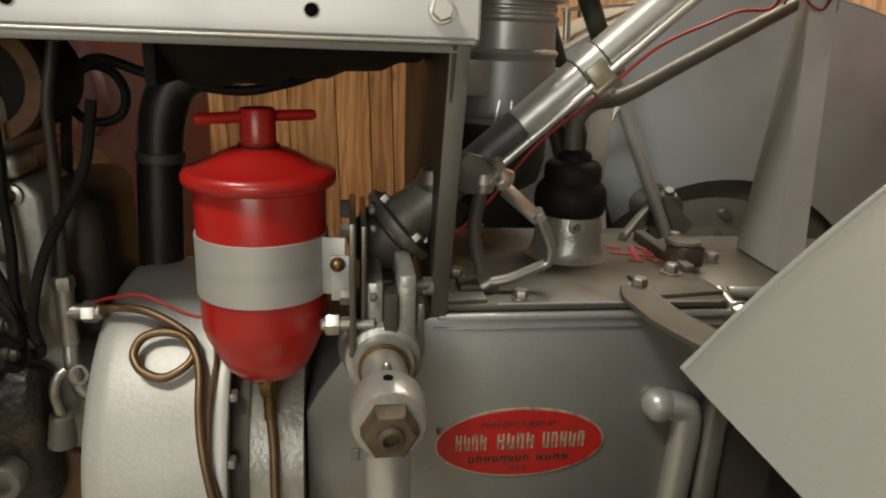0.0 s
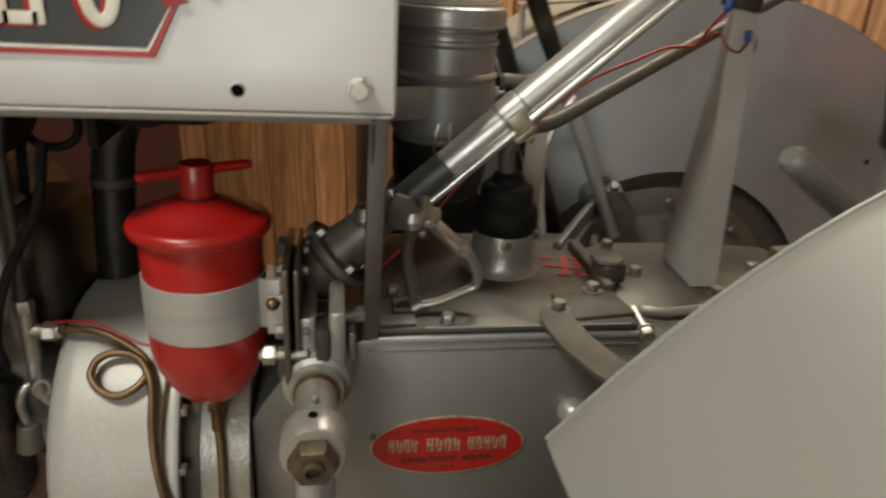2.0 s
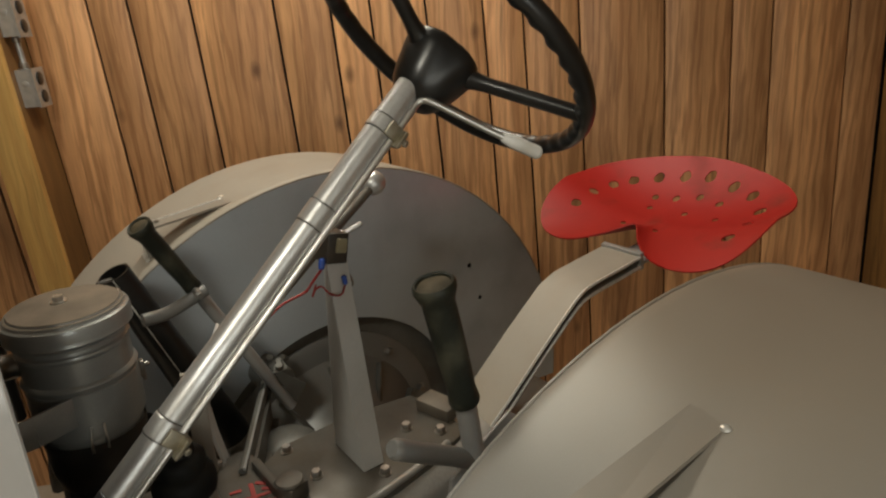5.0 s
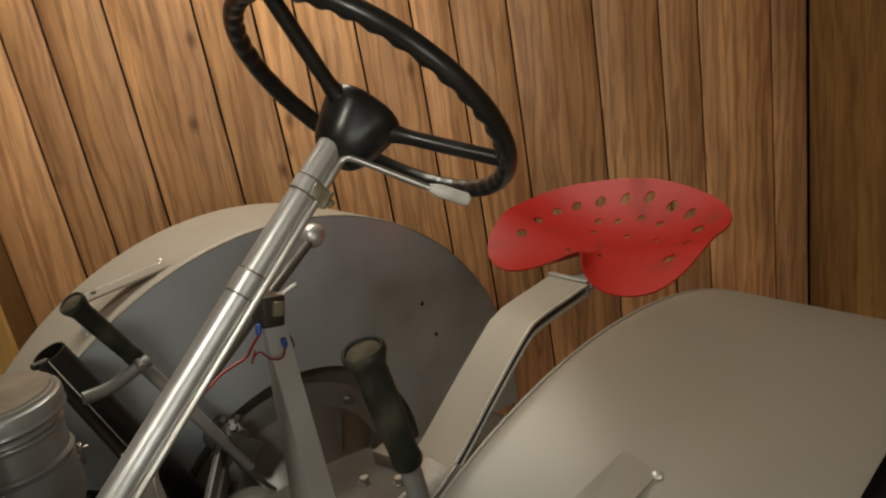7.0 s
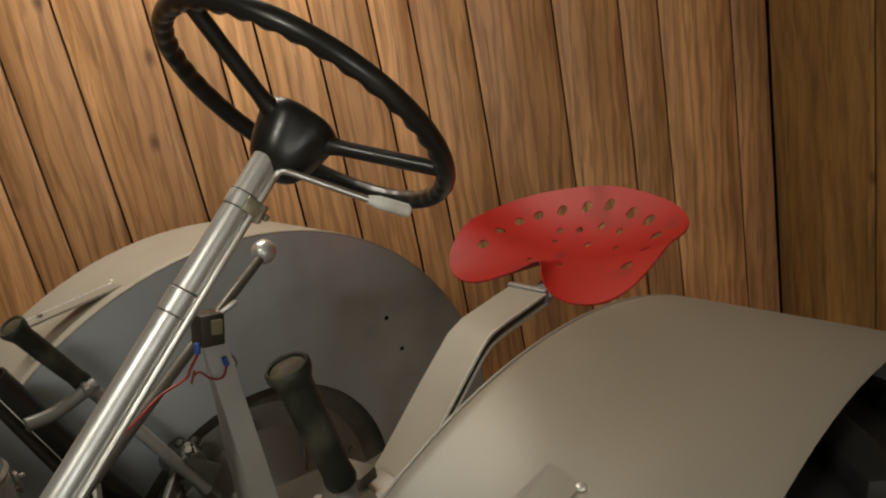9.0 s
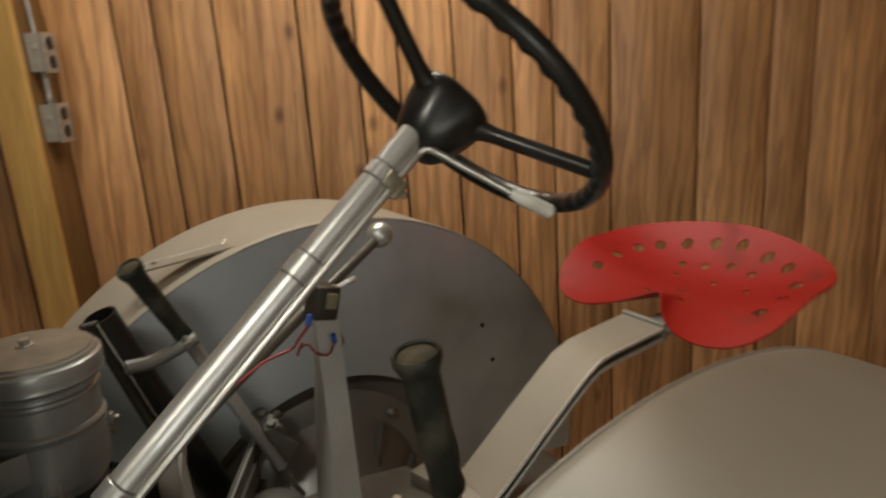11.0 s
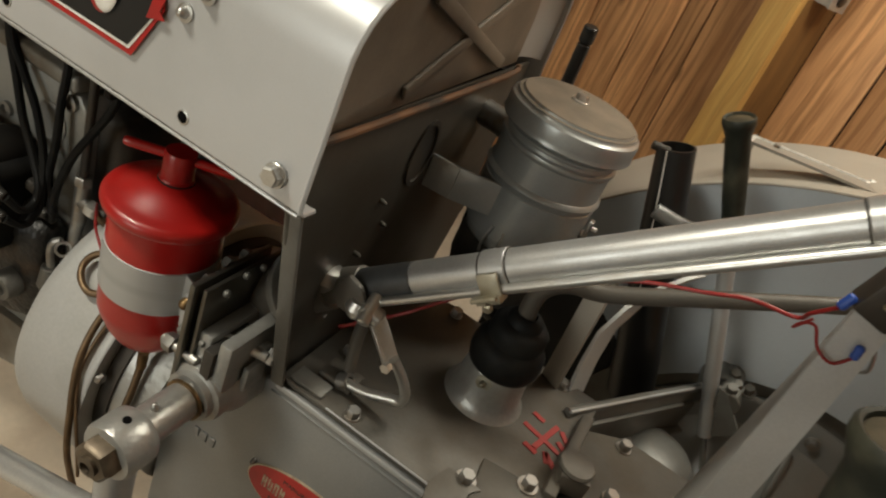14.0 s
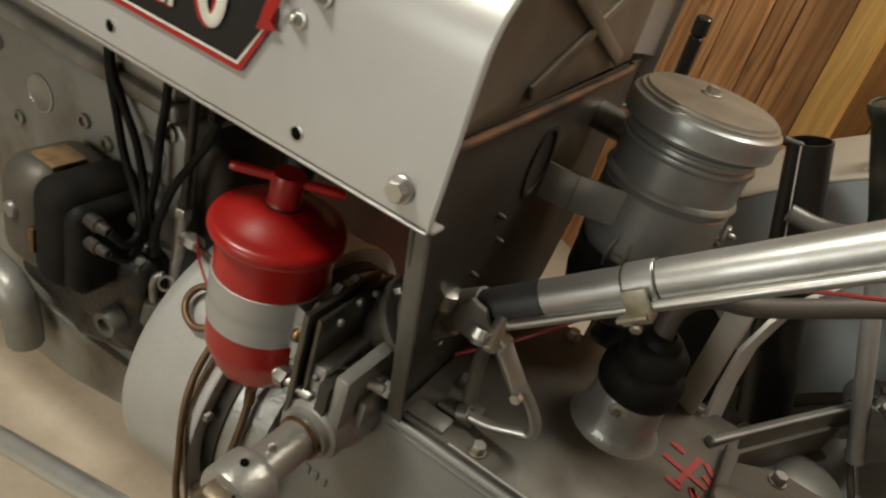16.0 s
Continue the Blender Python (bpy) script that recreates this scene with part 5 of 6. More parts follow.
part("rod_end", joined(rod((0.064, 0.572, 0.925), (0.084, 0.577, 0.918), 0.009), rod((0.070, 0.585, 0.935), (0.074, 0.56, 0.915), 0.007), lathe([(0, -0.011), (0.009, -0.009), (0.0125, 0), (0.009, 0.009), (0, 0.011)], Matrix.Translation((0.058, 0.577, 0.915)), 18)), CHROME, crank)
part("sector_plate", prism([(0.040, 0.944), (0.032, 0.932), (0.030, 0.916), (0.036, 0.906), (0.050, 0.904), (0.064, 0.912), (0.067, 0.926), (0.056, 0.940)], Matrix(((1, 0, 0, 0), (0, 0, -1, 0.578), (0, 1, 0, 0), (0, 0, 0, 1))), 0.006, 0.0015), DECK, crank, "worn steel sector plate")
part("back_link", tube([(0.062, 0.60, 0.91), (0.058, 0.61, 0.86), (0.066, 0.602, 0.815)], 0.007, 10), DECK, crank)
part("base_foot", box((0.062, 0.600, 0.804), (0.040, 0.03, 0.008), None, 0.002), DECK, crank)

# rear transmission case, cover with the upright bracket
rear_rows = []
for k in range(9):
    x = 0.300 + 0.36 * k / 8
    s = min(1.0, 0.25 + k / 4)
    row = []
    for j in range(13):
        a = radians(-20 + 220 * j / 12)
        row.append((x, CY + (0.135 + 0.02 * s) * math.cos(a) * (1 if abs(math.cos(a)) < 0.9 else 0.98), 0.66 + 0.122 * math.sin(a)))
    rear_rows.append(row)
rearcase = part("rear_case", grid_sheet(rear_rows, 0.012), CAST, tractor, "rounded cast rear transmission case", 60)
part("case_body", box((0.60, CY, 0.56), (0.62, 0.30, 0.34), None, 0.04, 4), DECK, rearcase)
cover_outline = [(0.300, -0.050), (0.322, -0.095), (0.360, -0.105), (0.44, -0.100), (0.52, -0.085), (0.60, -0.06), (0.62, 0.02), (0.60, 0.09), (0.50, 0.11), (0.36, 0.11), (0.31, 0.08)]
part("top_cover", prism([(x, y) for x, y in cover_outline], Matrix.Translation((0, CY, 0.782)), 0.014, 0.003), DECK, rearcase, "dusty cast cover plate")
for x, y in ((0.366, 0.692), (0.446, 0.628), (0.535, 0.700), (0.484, 0.752), (0.57, 0.655), (0.36, 0.78)):
    part("cover_bolt", hex_bolt((x, y, 0.796), (0, 0, 1), 0.014, 0.009, 0.010, x * 30), STEEL, rearcase)
part("front_pad", joined(box((0.275, 0.600, 0.8015), (0.078, 0.064, 0.006), Matrix.Rotation(radians(8), 3, "Z"), 0.002)), DECK, rearcase, "dusty strap end")
for x, y in ((0.229, 0.584), (0.284, 0.628)):
    part("strap_bolt", hex_bolt((x, y, 0.8045), (0, 0, 1), 0.0145, 0.009, 0.012, x * 20), STEEL, rearcase, "steel bolt with washer")
strap = part("fender_strap", grid_sheet([[(0.199 + d + abs(d - 0.019) * 0.5, 0.583, 0.8075), (0.201 + d, 0.556 + d * 0.4, 0.806), (0.211 + d, 0.510 + d * 0.5, 0.801), (0.230 + d, 0.462 + d * 0.5, 0.799), (0.262 + d, 0.41 + d * 0.4, 0.800), (0.31 + d, 0.35 + d * 0.3, 0.80)] for d in (0.0, 0.009, 0.019, 0.029, 0.038)], 0.005), DECK, tractor, "bent flat strap bolted to the gearbox", 60)
part("side_bolt", joined(rod((0.325, 0.60, 0.795), (0.325, 0.552, 0.786), 0.006), hex_bolt((0.325, 0.560, 0.788), (0, -1, -0.2), 0.016, 0.010, 0.011)), CHROME, rearcase)
part("square_plug", joined(box((0.318, 0.668, 0.812), (0.034, 0.030, 0.026), Matrix.Rotation(radians(20), 3, "Z"), 0.003), lathe([(0, 0.824), (0.020, 0.824), (0.021, 0.827), (0.019, 0.830), (0, 0.831)], Matrix.Translation((0.316, 0.672, 0)), 24)), DECK, rearcase, "square cast plug with cap")
part("joint_ridge", box((0.3065, 0.702, 0.8035), (0.015, 0.146, 0.018), None, 0.004), DECK, rearcase, "raised oily joint flange")
shoulder_rows = []
for k in range(9):
    x = 0.319 + 0.30 * k / 8
    shift = 0.034 * max(0.0, (x - 0.36) / 0.24) ** 1.2
    shoulder_rows.append([(x, y + shift, z) for y, z in ((0.616, 0.7895), (0.596, 0.7885), (0.578, 0.784), (0.564, 0.774), (0.5565, 0.759), (0.5545, 0.738), (0.5540, 0.66), (0.5540, 0.52))])
part("side_shoulder", grid_sheet(shoulder_rows, 0.004), CAST, rearcase, "rounded silver shoulder of the casting", 60)
part("rim_roll", tube([(0.335, 0.596, 0.795), (0.36, 0.588, 0.796), (0.41, 0.592, 0.797), (0.48, 0.603, 0.797), (0.56, 0.622, 0.797)], 0.006, 10), CAST, rearcase)

def folded(corners, push):
    """A flat sheet piece between four corners, given its thickness by push."""
    bm = slab([Vector(p) for p in corners], [Vector(p) + Vector(push) for p in corners])
    bmesh.ops.recalc_face_normals(bm, faces=bm.faces)
    return bm


upright = part("upright_bracket", joined(
    folded([(0.4226, 0.6485, 0.798), (0.4566, 0.6490, 0.798), (0.4410, 0.6620, 1.128), (0.4095, 0.6610, 1.128)], (0.0003, 0.003, 0)),
    folded([(0.4226, 0.6517, 0.798), (0.4270, 0.7430, 0.798), (0.4115, 0.674, 1.124), (0.4096, 0.6642, 1.124)], (0.003, 0, 0)),
    folded([(0.4257, 0.6520, 0.797), (0.4560, 0.6525, 0.797), (0.4540, 0.7220, 0.797), (0.4300, 0.7430, 0.797)], (0, 0, 0.003))), STRIP, tractor, "tapered folded sheet bracket")
part("foot_bolt", hex_bolt((0.44, 0.683, 0.8), (0, 0, 1), 0.015, 0.009, 0.011), STEEL, upright)
switch = part("switch", box((0.424, 0.668, 1.149), (0.032, 0.034, 0.042), Matrix.Rotation(radians(12), 3, "Y"), 0.003), DARK, tractor, "toggle switch with wires")
part("label_block", box((0.428, 0.6485, 1.153), (0.014, 0.006, 0.019), Matrix.Rotation(radians(14), 3, "Y"), 0.001), YELLOW, switch, "pale yellow block")
part("toggle", joined(rod((0.440, 0.664, 1.162), (0.466, 0.655, 1.174), 0.0036), rod((0.434, 0.666, 1.159), (0.444, 0.663, 1.163), 0.0062)), CHROME, switch, "chrome toggle")
for p, q, r in (((0.402, 0.657, 1.140), (0.398, 0.655, 1.126), 0.0042), ((0.430, 0.656, 1.108), (0.431, 0.655, 1.095), 0.0036)):
    part("blue_connector", rod(p, q, r), BLUE, switch, "blue wire connector")
part("red_wire", joined(
    tube([(0.398, 0.655, 1.126), (0.390, 0.672, 1.104), (0.388, 0.692, 1.086), (0.35, 0.685, 1.082), (0.316, 0.676, 1.070), (0.258, 0.675, 1.042), (0.20, 0.672, 0.993), (0.135, 0.67, 0.939), (0.08, 0.65, 0.88), (0.03, 0.62, 0.84)], 0.0019, 7),
    tube([(0.431, 0.655, 1.096), (0.420, 0.650, 1.085), (0.405, 0.650, 1.090), (0.394, 0.652, 1.104), (0.386, 0.656, 1.100), (0.384, 0.662, 1.090), (0.392, 0.664, 1.104)], 0.0014, 7)), REDWIRE, switch, "thin red wires")
part("wire_loop", tube([(0.434, 0.668, 1.120), (0.446, 0.668, 1.10), (0.45, 0.67, 1.085), (0.44, 0.672, 1.082), (0.438, 0.672, 1.11)], 0.0016, 6), STEEL, switch)

# near hand lever, its stub, and the far lever
def grip_lever(name, top, base, foot, label, grip=1.0):
    top, base, foot = Vector(top), Vector(base), Vector(foot)
    d = (top - base)
    m = axes_to(base, top)
    lv = part(name, tube([foot, foot.lerp(base, 0.5), base - d * 0.02, base + d * 0.3], 0.0115, 14), SILVER, tractor, label)
    h = d.length
    k = grip
    g = part("grip", lathe([(0, 0), (0.018, 0), (0.0195, 0.004), (0.0185, 0.012), (0.0175, 0.02), (0.0185, h * 0.3), (0.0195, h * 0.6), (0.0195, h * 0.85), (0.0225, h * 0.90), (0.0255, h * 0.945), (0.0255, h * 0.985), (0.0235, h), (0.021, h - 0.001), (0.020, h - 0.004), (0, h - 0.004)], m @ Matrix.Diagonal((k, k, 1, 1)), 32), GRIP, lv, "worn black rubber grip")
    part("worn_top", lathe([(0.0205, h - 0.0055), (0.0195, h - 0.0030), (0.012, h - 0.0012), (0, h - 0.0006)], m @ Matrix.Diagonal((k, k, 1, 1)), 28), GRIP_TOP, g, "brown worn rubber end")
    return lv


near_lever = grip_lever("hand_lever", (0.374, 0.374, 1.196), (0.404, 0.374, 1.052), (0.455, 0.405, 0.80), "silver hand lever with rubber grip", 0.86)
part("stub", tube([(0.307, 0.368, 1.045), (0.34, 0.372, 1.022), (0.388, 0.378, 0.990), (0.43, 0.39, 0.955)], 0.0108, 16, radii=lambda s: 0.0108 if s > 0.04 else 0.008), PANEL, near_lever, "round silver stub")
part("quadrant", prism([(0, 0), (0.09, 0.05), (0.11, 0.03), (0.06, -0.14), (-0.02, -0.14)], Matrix.Translation((0.395, 0.40, 0.945)) @ Matrix.Rotation(radians(90), 4, "X"), 0.006, 0.0015), SILVER, near_lever, "silver lever quadrant")
far_lever = grip_lever("hand_lever", (0.264, 1.000, 1.147), (0.338, 1.028, 1.008), (0.480, 1.030, 0.712), "long hand lever with rubber grip at the far side", 0.8)
part("cross_pipe", tube([(0.240, 1.000, 0.990), (0.28, 1.004, 0.988), (0.325, 1.010, 0.998), (0.352, 1.012, 1.006)], 0.0110, 14), PANEL, far_lever, "round silver stub pipe")
part("pinch_bolt", joined(rod((0.333, 0.99, 1.008), (0.336, 1.035, 1.012), 0.006), hex_bolt((0.333, 0.992, 1.008), (0, -1, 0), 0.012, 0.008)), STEEL, far_lever)

# black open tube beside the air cleaner, thin dark pipe behind
bt0, bt1 = Vector((0.2190, 1.030, 1.070)), Vector((0.358, 1.045, 0.695))
blk = part("black_tube", lathe([(0.0256, 0.0), (0.0365, (bt1 - bt0).length), (0.0335, (bt1 - bt0).length), (0.0226, 0.0)], axes_to(bt0, bt1), 32, True), BLACK, tractor, "open black tube")
part("seam_line", rod(bt0 + Vector((-0.007, -0.0250, -0.004)), bt1 + Vector((-0.018, -0.0335, 0.02)), 0.0010, seg=6), WHITE, blk, "thin pale seam")
part("tube_clamp", rod((0.19, 1.02, 1.06), (0.215, 1.026, 1.06), 0.006), DARK, blk)
part("thin_pipe", joined(rod((0.045, 1.09, 0.85), (0.040, 1.052, 1.125), 0.0095), rod((0.040, 1.052, 1.127), (0.0395, 1.049, 1.150), 0.0105)), BLACK, tractor, "thin black pipe end")

# far side: pedal arm, step plate, dome, axle flange
arm = part("pedal_arm", joined(bar((0.283, 0.768, 0.757), (0.445, 1.058, 0.724), 0.008, 0.092, bevel=0.003), bar((0.287, 0.766, 0.776), (0.449, 1.056, 0.743), 0.010, 0.005, bevel=0.002), bar((0.289, 0.765, 0.712), (0.451, 1.055, 0.679), 0.018, 0.010, bevel=0.004)), AXLE, tractor, "ribbed cast pedal arm reaching to the far side")
part("top_bead", tube([(0.283, 0.768, 0.8040), (0.364, 0.913, 0.7880), (0.445, 1.058, 0.7710)], 0.0062, 10), AXLE, arm, "rounded upper edge")
part("worn_edge", tube([(0.286, 0.7655, 0.8085), (0.367, 0.9105, 0.7925), (0.448, 1.0555, 0.7755)], 0.0022, 6), SILVER, arm, "bright worn edge")
part("tall_strap", bar((0.246, 0.806, 0.800), (0.238, 0.768, 0.990), 0.027, 0.006, (-0.45, -1, 0), 0.001), DUSTY_FENDER, arm, "flat dusty brace")
part("curved_brace", grid_sheet([[(0.270 + d * 0.5, 0.812 + d, 0.790), (0.263 + d * 0.5, 0.818 + d, 0.84), (0.261 + d * 0.5, 0.828 + d, 0.885), (0.272 + d * 0.5, 0.848 + d, 0.925), (0.288 + d * 0.5, 0.864 + d, 0.955), (0.315 + d * 0.5, 0.885 + d, 0.985)] for d in (0.0, 0.014, 0.028)], 0.005), STRIP, arm, "curved grey brace plate", 60)
part("dome", lathe([(0.062, -0.06), (0.062, 0.02), (0.058, 0.034), (0.046, 0.045), (0.024, 0.052), (0, 0.054)], Matrix.Translation((0.430, 0.955, 0.652)), 40), AXLE, tractor, "round cast dome cover")
for y0, s in ((1.135, 1), (0.260, -1)):
    m = Matrix.Translation((0.617, y0, 0.490)) @ Matrix.Rotation(radians(90 * s), 4, "X")
    axle = part("axle_flange", lathe([(0, 0.0), (0.244, 0.0), (0.250, -0.001), (0.276, -0.001), (0.280, -0.003), (0.280, -0.007), (0, -0.007)], m, 72), PANEL, tractor, "round grey bolted axle flange")
    part("axle_housing", lathe([(0.225, 0.0), (0.205, 0.018), (0.17, 0.045), (0.12, 0.11), (0.105, 0.18), (0.105, 0.30), (0, 0.30)], m, 56), PANEL, axle, "flared cast axle housing")
    for k in range(10):
        a = radians(86 - 36 * k)
        part("flange_bolt", hex_bolt((0.617 + 0.250 * math.cos(a), y0 - 0.0005 * s, 0.490 + 0.250 * math.sin(a)), (0, -s, 0), 0.016, 0.010, 0.012, a), STEEL, axle)
    for k in range(5):
        a = radians(20 + 35 * k)
        d = Vector((math.cos(a), 0, math.sin(a)))
        p = Vector((0.617, y0 - 0.012 * s, 0.490))
        part("web", bar(p + d * 0.218, p + d * 0.11 - Vector((0, 0.075 * s, 0)), 0.010, 0.022, (0, -s, 0), 0.003), AXLE, axle)
part("back_plate", lathe([(0, 0), (0.345, 0), (0.345, 0.0025), (0, 0.0025)], Matrix.Translation((0.625, 1.1425, 0.485)) @ Matrix.Rotation(radians(-90), 4, "X"), 64), AXLE, tractor, "dark plate behind the axle opening")
pivot = part("pivot_boss", joined(rod((0.474, 1.022, 0.780), (0.474, 1.112, 0.780), 0.019), rod((0.462, 1.060, 0.765), (0.462, 1.112, 0.765), 0.030)), AXLE, tractor, "cast lever pivot with bolts")
for x, y, z, r in ((0.470, 1.034, 0.797, 0.015), (0.478, 1.056, 0.795, 0.013), (0.472, 1.084, 0.793, 0.015), (0.505, 1.100, 0.775, 0.014)):
    part("pivot_nut", hex_bolt((x, y, z), (-0.3, -0.5, 1), r, 0.012, r * 0.85), AXLE, pivot, "worn steel nut")
part("lever_fork", joined(folded([(0.451, 1.020, 0.800), (0.465, 1.020, 0.798), (0.514, 1.020, 0.750), (0.486, 1.020, 0.722)], (0, 0.008, 0))), AXLE, pivot, "flat flared lever foot")
part("foot_peg", joined(tube([(0.246, 0.545, 0.690), (0.270, 0.545, 0.687), (0.281, 0.545, 0.674), (0.281, 0.546, 0.60), (0.276, 0.55, 0.42)], 0.0155, 18)), SILVER, tractor, "silver elbow pipe with rounded end")
bm = bmesh.new()
bmesh.ops.create_uvsphere(bm, u_segments=24, v_segments=14, radius=0.0180)
bm.transform(Matrix.Translation((0.249, 0.545, 0.690)))
part("ball_end", bm, SILVER, tractor, "rounded silver pipe end")
part("side_rib", joined(rod((0.312, 0.545, 0.76), (0.312, 0.545, 0.42), 0.014)), PANEL, tractor, "upright rib on the case")

# engine seen under the hood
eng_outline = [(-1.15, 0.44), (-1.15, 0.905), (-0.365, 0.905), (-0.350, 0.89), (-0.350, 0.74), (-0.322, 0.70), (-0.322, 0.44)]
engine = part("engine_block", y_plate(eng_outline, 0.612, 0.20, 0.006), BLOCK, tractor, "grimy silver cast engine block")
part("head_ledge", box((-0.76, 0.630, 0.918), (0.79, 0.05, 0.022), None, 0.006, 3), BLOCK, engine, "cylinder head ledge")
part("cylinder_head", box((-0.76, 0.70, 0.955), (0.78, 0.17, 0.06), None, 0.012, 3), CAST, engine)
for x, z in ((-0.615, 0.834), (-0.407, 0.85), (-0.80, 0.83)):
    part("core_plug", lathe([(0.026, 0), (0.026, 0.002), (0.023, 0.003), (0.020, 0.0012), (0, 0.0008)], axes_to((x, 0.6122, z), (x, 0.5, z)), 28), CAST, engine, "pressed core plug")
for x, z in ((-0.525, 0.837), (-0.482, 0.826), (-0.374, 0.892), (-0.66, 0.78), (-0.46, 0.76), (-0.70, 0.87)):
    part("block_bolt", joined(lathe([(0, 0), (0.010, 0), (0.010, 0.005), (0.006, 0.006), (0.005, 0.002), (0, 0.002)], axes_to((x, 0.612, z), (x, 0.5, z)), 18)), STEEL, engine)
part("sump", y_plate([(-1.15, 0.36), (-1.15, 0.46), (-0.33, 0.50), (-0.35, 0.445), (-0.438, 0.404), (-0.56, 0.371), (-0.70, 0.366)], 0.600, 0.20, 0.006), BLOCK, engine, "grimy grey sump side")
for at, size, turn, rim in (((-0.430, 0.590, 0.655), (0.150, 0.050, 0.150), 0, 0.020), ((-0.470, 0.582, 0.700), (0.110, 0.060, 0.060), 8, 0.018), ((-0.395, 0.588, 0.605), (0.060, 0.044, 0.075), -14, 0.016), ((-0.545, 0.596, 0.615), (0.150, 0.040, 0.150), 9, 0.018), ((-0.470, 0.600, 0.560), (0.120, 0.034, 0.080), -20, 0.015)):
    part("oily_patch", box(at, size, Matrix.Rotation(radians(turn), 3, "Y"), rim, 3), OIL, engine, "oil-crusted cast bracket")
part("rust_streak", box((-0.374, 0.607, 0.575), (0.060, 0.014, 0.110), Matrix.Rotation(radians(18), 3, "Y"), 0.005), RUST, engine, "rust-stained casting edge")
part("gasket_boss", lathe([(0.020, 0), (0.020, 0.020), (0.017, 0.024), (0.010, 0.024), (0.009, 0.016), (0, 0.016)], axes_to((-0.395, 0.566, 0.628), (-0.388, 0.5, 0.628)), 24), AXLE, engine, "worn drain boss")
MAG = Vector((-0.040, 0.055, -0.042))
mag = part("magneto", box(MAG + Vector((-0.462, 0.505, 0.786)), (0.090, 0.116, 0.150), None, 0.036, 6), DECK, tractor, "grey magneto with grimy dark cap")
part("cap", box(MAG + Vector((-0.410, 0.508, 0.786)), (0.066, 0.120, 0.150), None, 0.032, 6), GRIME_SHADE, mag, "grimy dark distributor cap")
part("end_face", box(MAG + Vector((-0.380, 0.508, 0.779)), (0.040, 0.100, 0.124), None, 0.018, 4), RUBBER, mag, "black moulded cap end")
c = MAG + Vector((-0.462, 0.448, 0.80))
part("side_knob", lathe([(0, 0.006), (0.009, 0.006), (0.011, 0.003), (0.011, 0)], axes_to(c, c + Vector((0, -1, 0))), 20), PANEL, mag)
part("side_clip", box(MAG + Vector((-0.428, 0.4485, 0.775)), (0.010, 0.006, 0.034), None, 0.002), BRASS, mag, "worn brass clip")
part("rust_plate", box(MAG + Vector((-0.452, 0.500, 0.8605)), (0.042, 0.044, 0.004), None, 0.001), mat("brown_stained_plate", (0.30, 0.19, 0.10), 0.5, 0.4, (0.16, 0.09, 0.05), 40.0), mag, "brown-stained plate")
for y, z in ((0.475, 0.832), (0.475, 0.802), (0.53, 0.815), (0.53, 0.785)):
    c = MAG + Vector((-0.364, y, z))
    part("lead_socket", joined(rod(c, c + Vector((0.021, 0, 0)), 0.0085, 0.0095), rod(c + Vector((0.019, 0, 0)), c + Vector((0.036, 0, 0)), 0.0075, 0.006)), DARK, mag)
part("mounting_foot", box((-0.485, 0.568, 0.668), (0.12, 0.07, 0.030), None, 0.010), OIL, mag)
leads = [
    [(-0.368, 0.530, 0.790), (-0.360, 0.545, 0.772), (-0.368, 0.566, 0.770), (-0.377, 0.577, 0.788), (-0.405, 0.587, 0.816), (-0.432, 0.594, 0.846), (-0.452, 0.599, 0.887), (-0.473, 0.604, 0.933), (-0.485, 0.61, 1.0)],
    [(-0.368, 0.530, 0.760), (-0.362, 0.550, 0.748), (-0.366, 0.570, 0.762), (-0.374, 0.580, 0.786), (-0.386, 0.588, 0.819), (-0.409, 0.594, 0.865), (-0.439, 0.598, 0.900), (-0.467, 0.602, 0.935), (-0.478, 0.61, 1.0)],
    [(-0.368, 0.585, 0.773), (-0.356, 0.580, 0.758), (-0.362, 0.585, 0.765), (-0.374, 0.587, 0.794), (-0.374, 0.594, 0.846), (-0.377, 0.599, 0.894), (-0.377, 0.604, 0.934), (-0.382, 0.61, 1.0)],
    [(-0.368, 0.585, 0.743), (-0.356, 0.582, 0.748), (-0.362, 0.588, 0.780), (-0.347, 0.594, 0.838), (-0.323, 0.599, 0.885), (-0.304, 0.603, 0.925), (-0.295, 0.61, 0.98)],
]
for path in leads:
    part("plug_lead", tube(path, 0.0050, 9), RUBBER, tractor, "black plug lead")
part("hanging_cable", tube([(-0.36, 0.70, 0.87), (-0.357, 0.70, 0.91), (-0.352, 0.70, 0.956), (-0.338, 0.70, 0.997), (-0.315, 0.70, 1.011), (-0.271, 0.70, 0.998), (-0.227, 0.70, 0.988), (-0.177, 0.70, 0.983), (-0.136, 0.70, 0.991), (-0.101, 0.70, 1.003), (-0.05, 0.70, 1.03)], 0.0055, 9), RUBBER, tractor, "sagging black cable")
part("loop_cable", tube([(-0.345, 0.72, 0.995), (-0.329, 0.72, 1.003), (-0.309, 0.72, 0.996), (-0.299, 0.72, 0.976), (-0.305, 0.72, 0.954), (-0.326, 0.72, 0.945), (-0.348, 0.72, 0.952), (-0.358, 0.72, 0.975), (-0.35, 0.72, 0.992)], 0.0050, 9), RUBBER, tractor, "looped black cable")
hose = part("elbow_hose", tube([(-0.278, 0.715, 0.70), (-0.276, 0.715, 0.78), (-0.273, 0.715, 0.84), (-0.269, 0.715, 0.90), (-0.263, 0.715, 0.950), (-0.249, 0.715, 0.984), (-0.222, 0.715, 1.003), (-0.18, 0.72, 1.012)], 0.024, 20), BLACK, tractor, "black elbow hose")
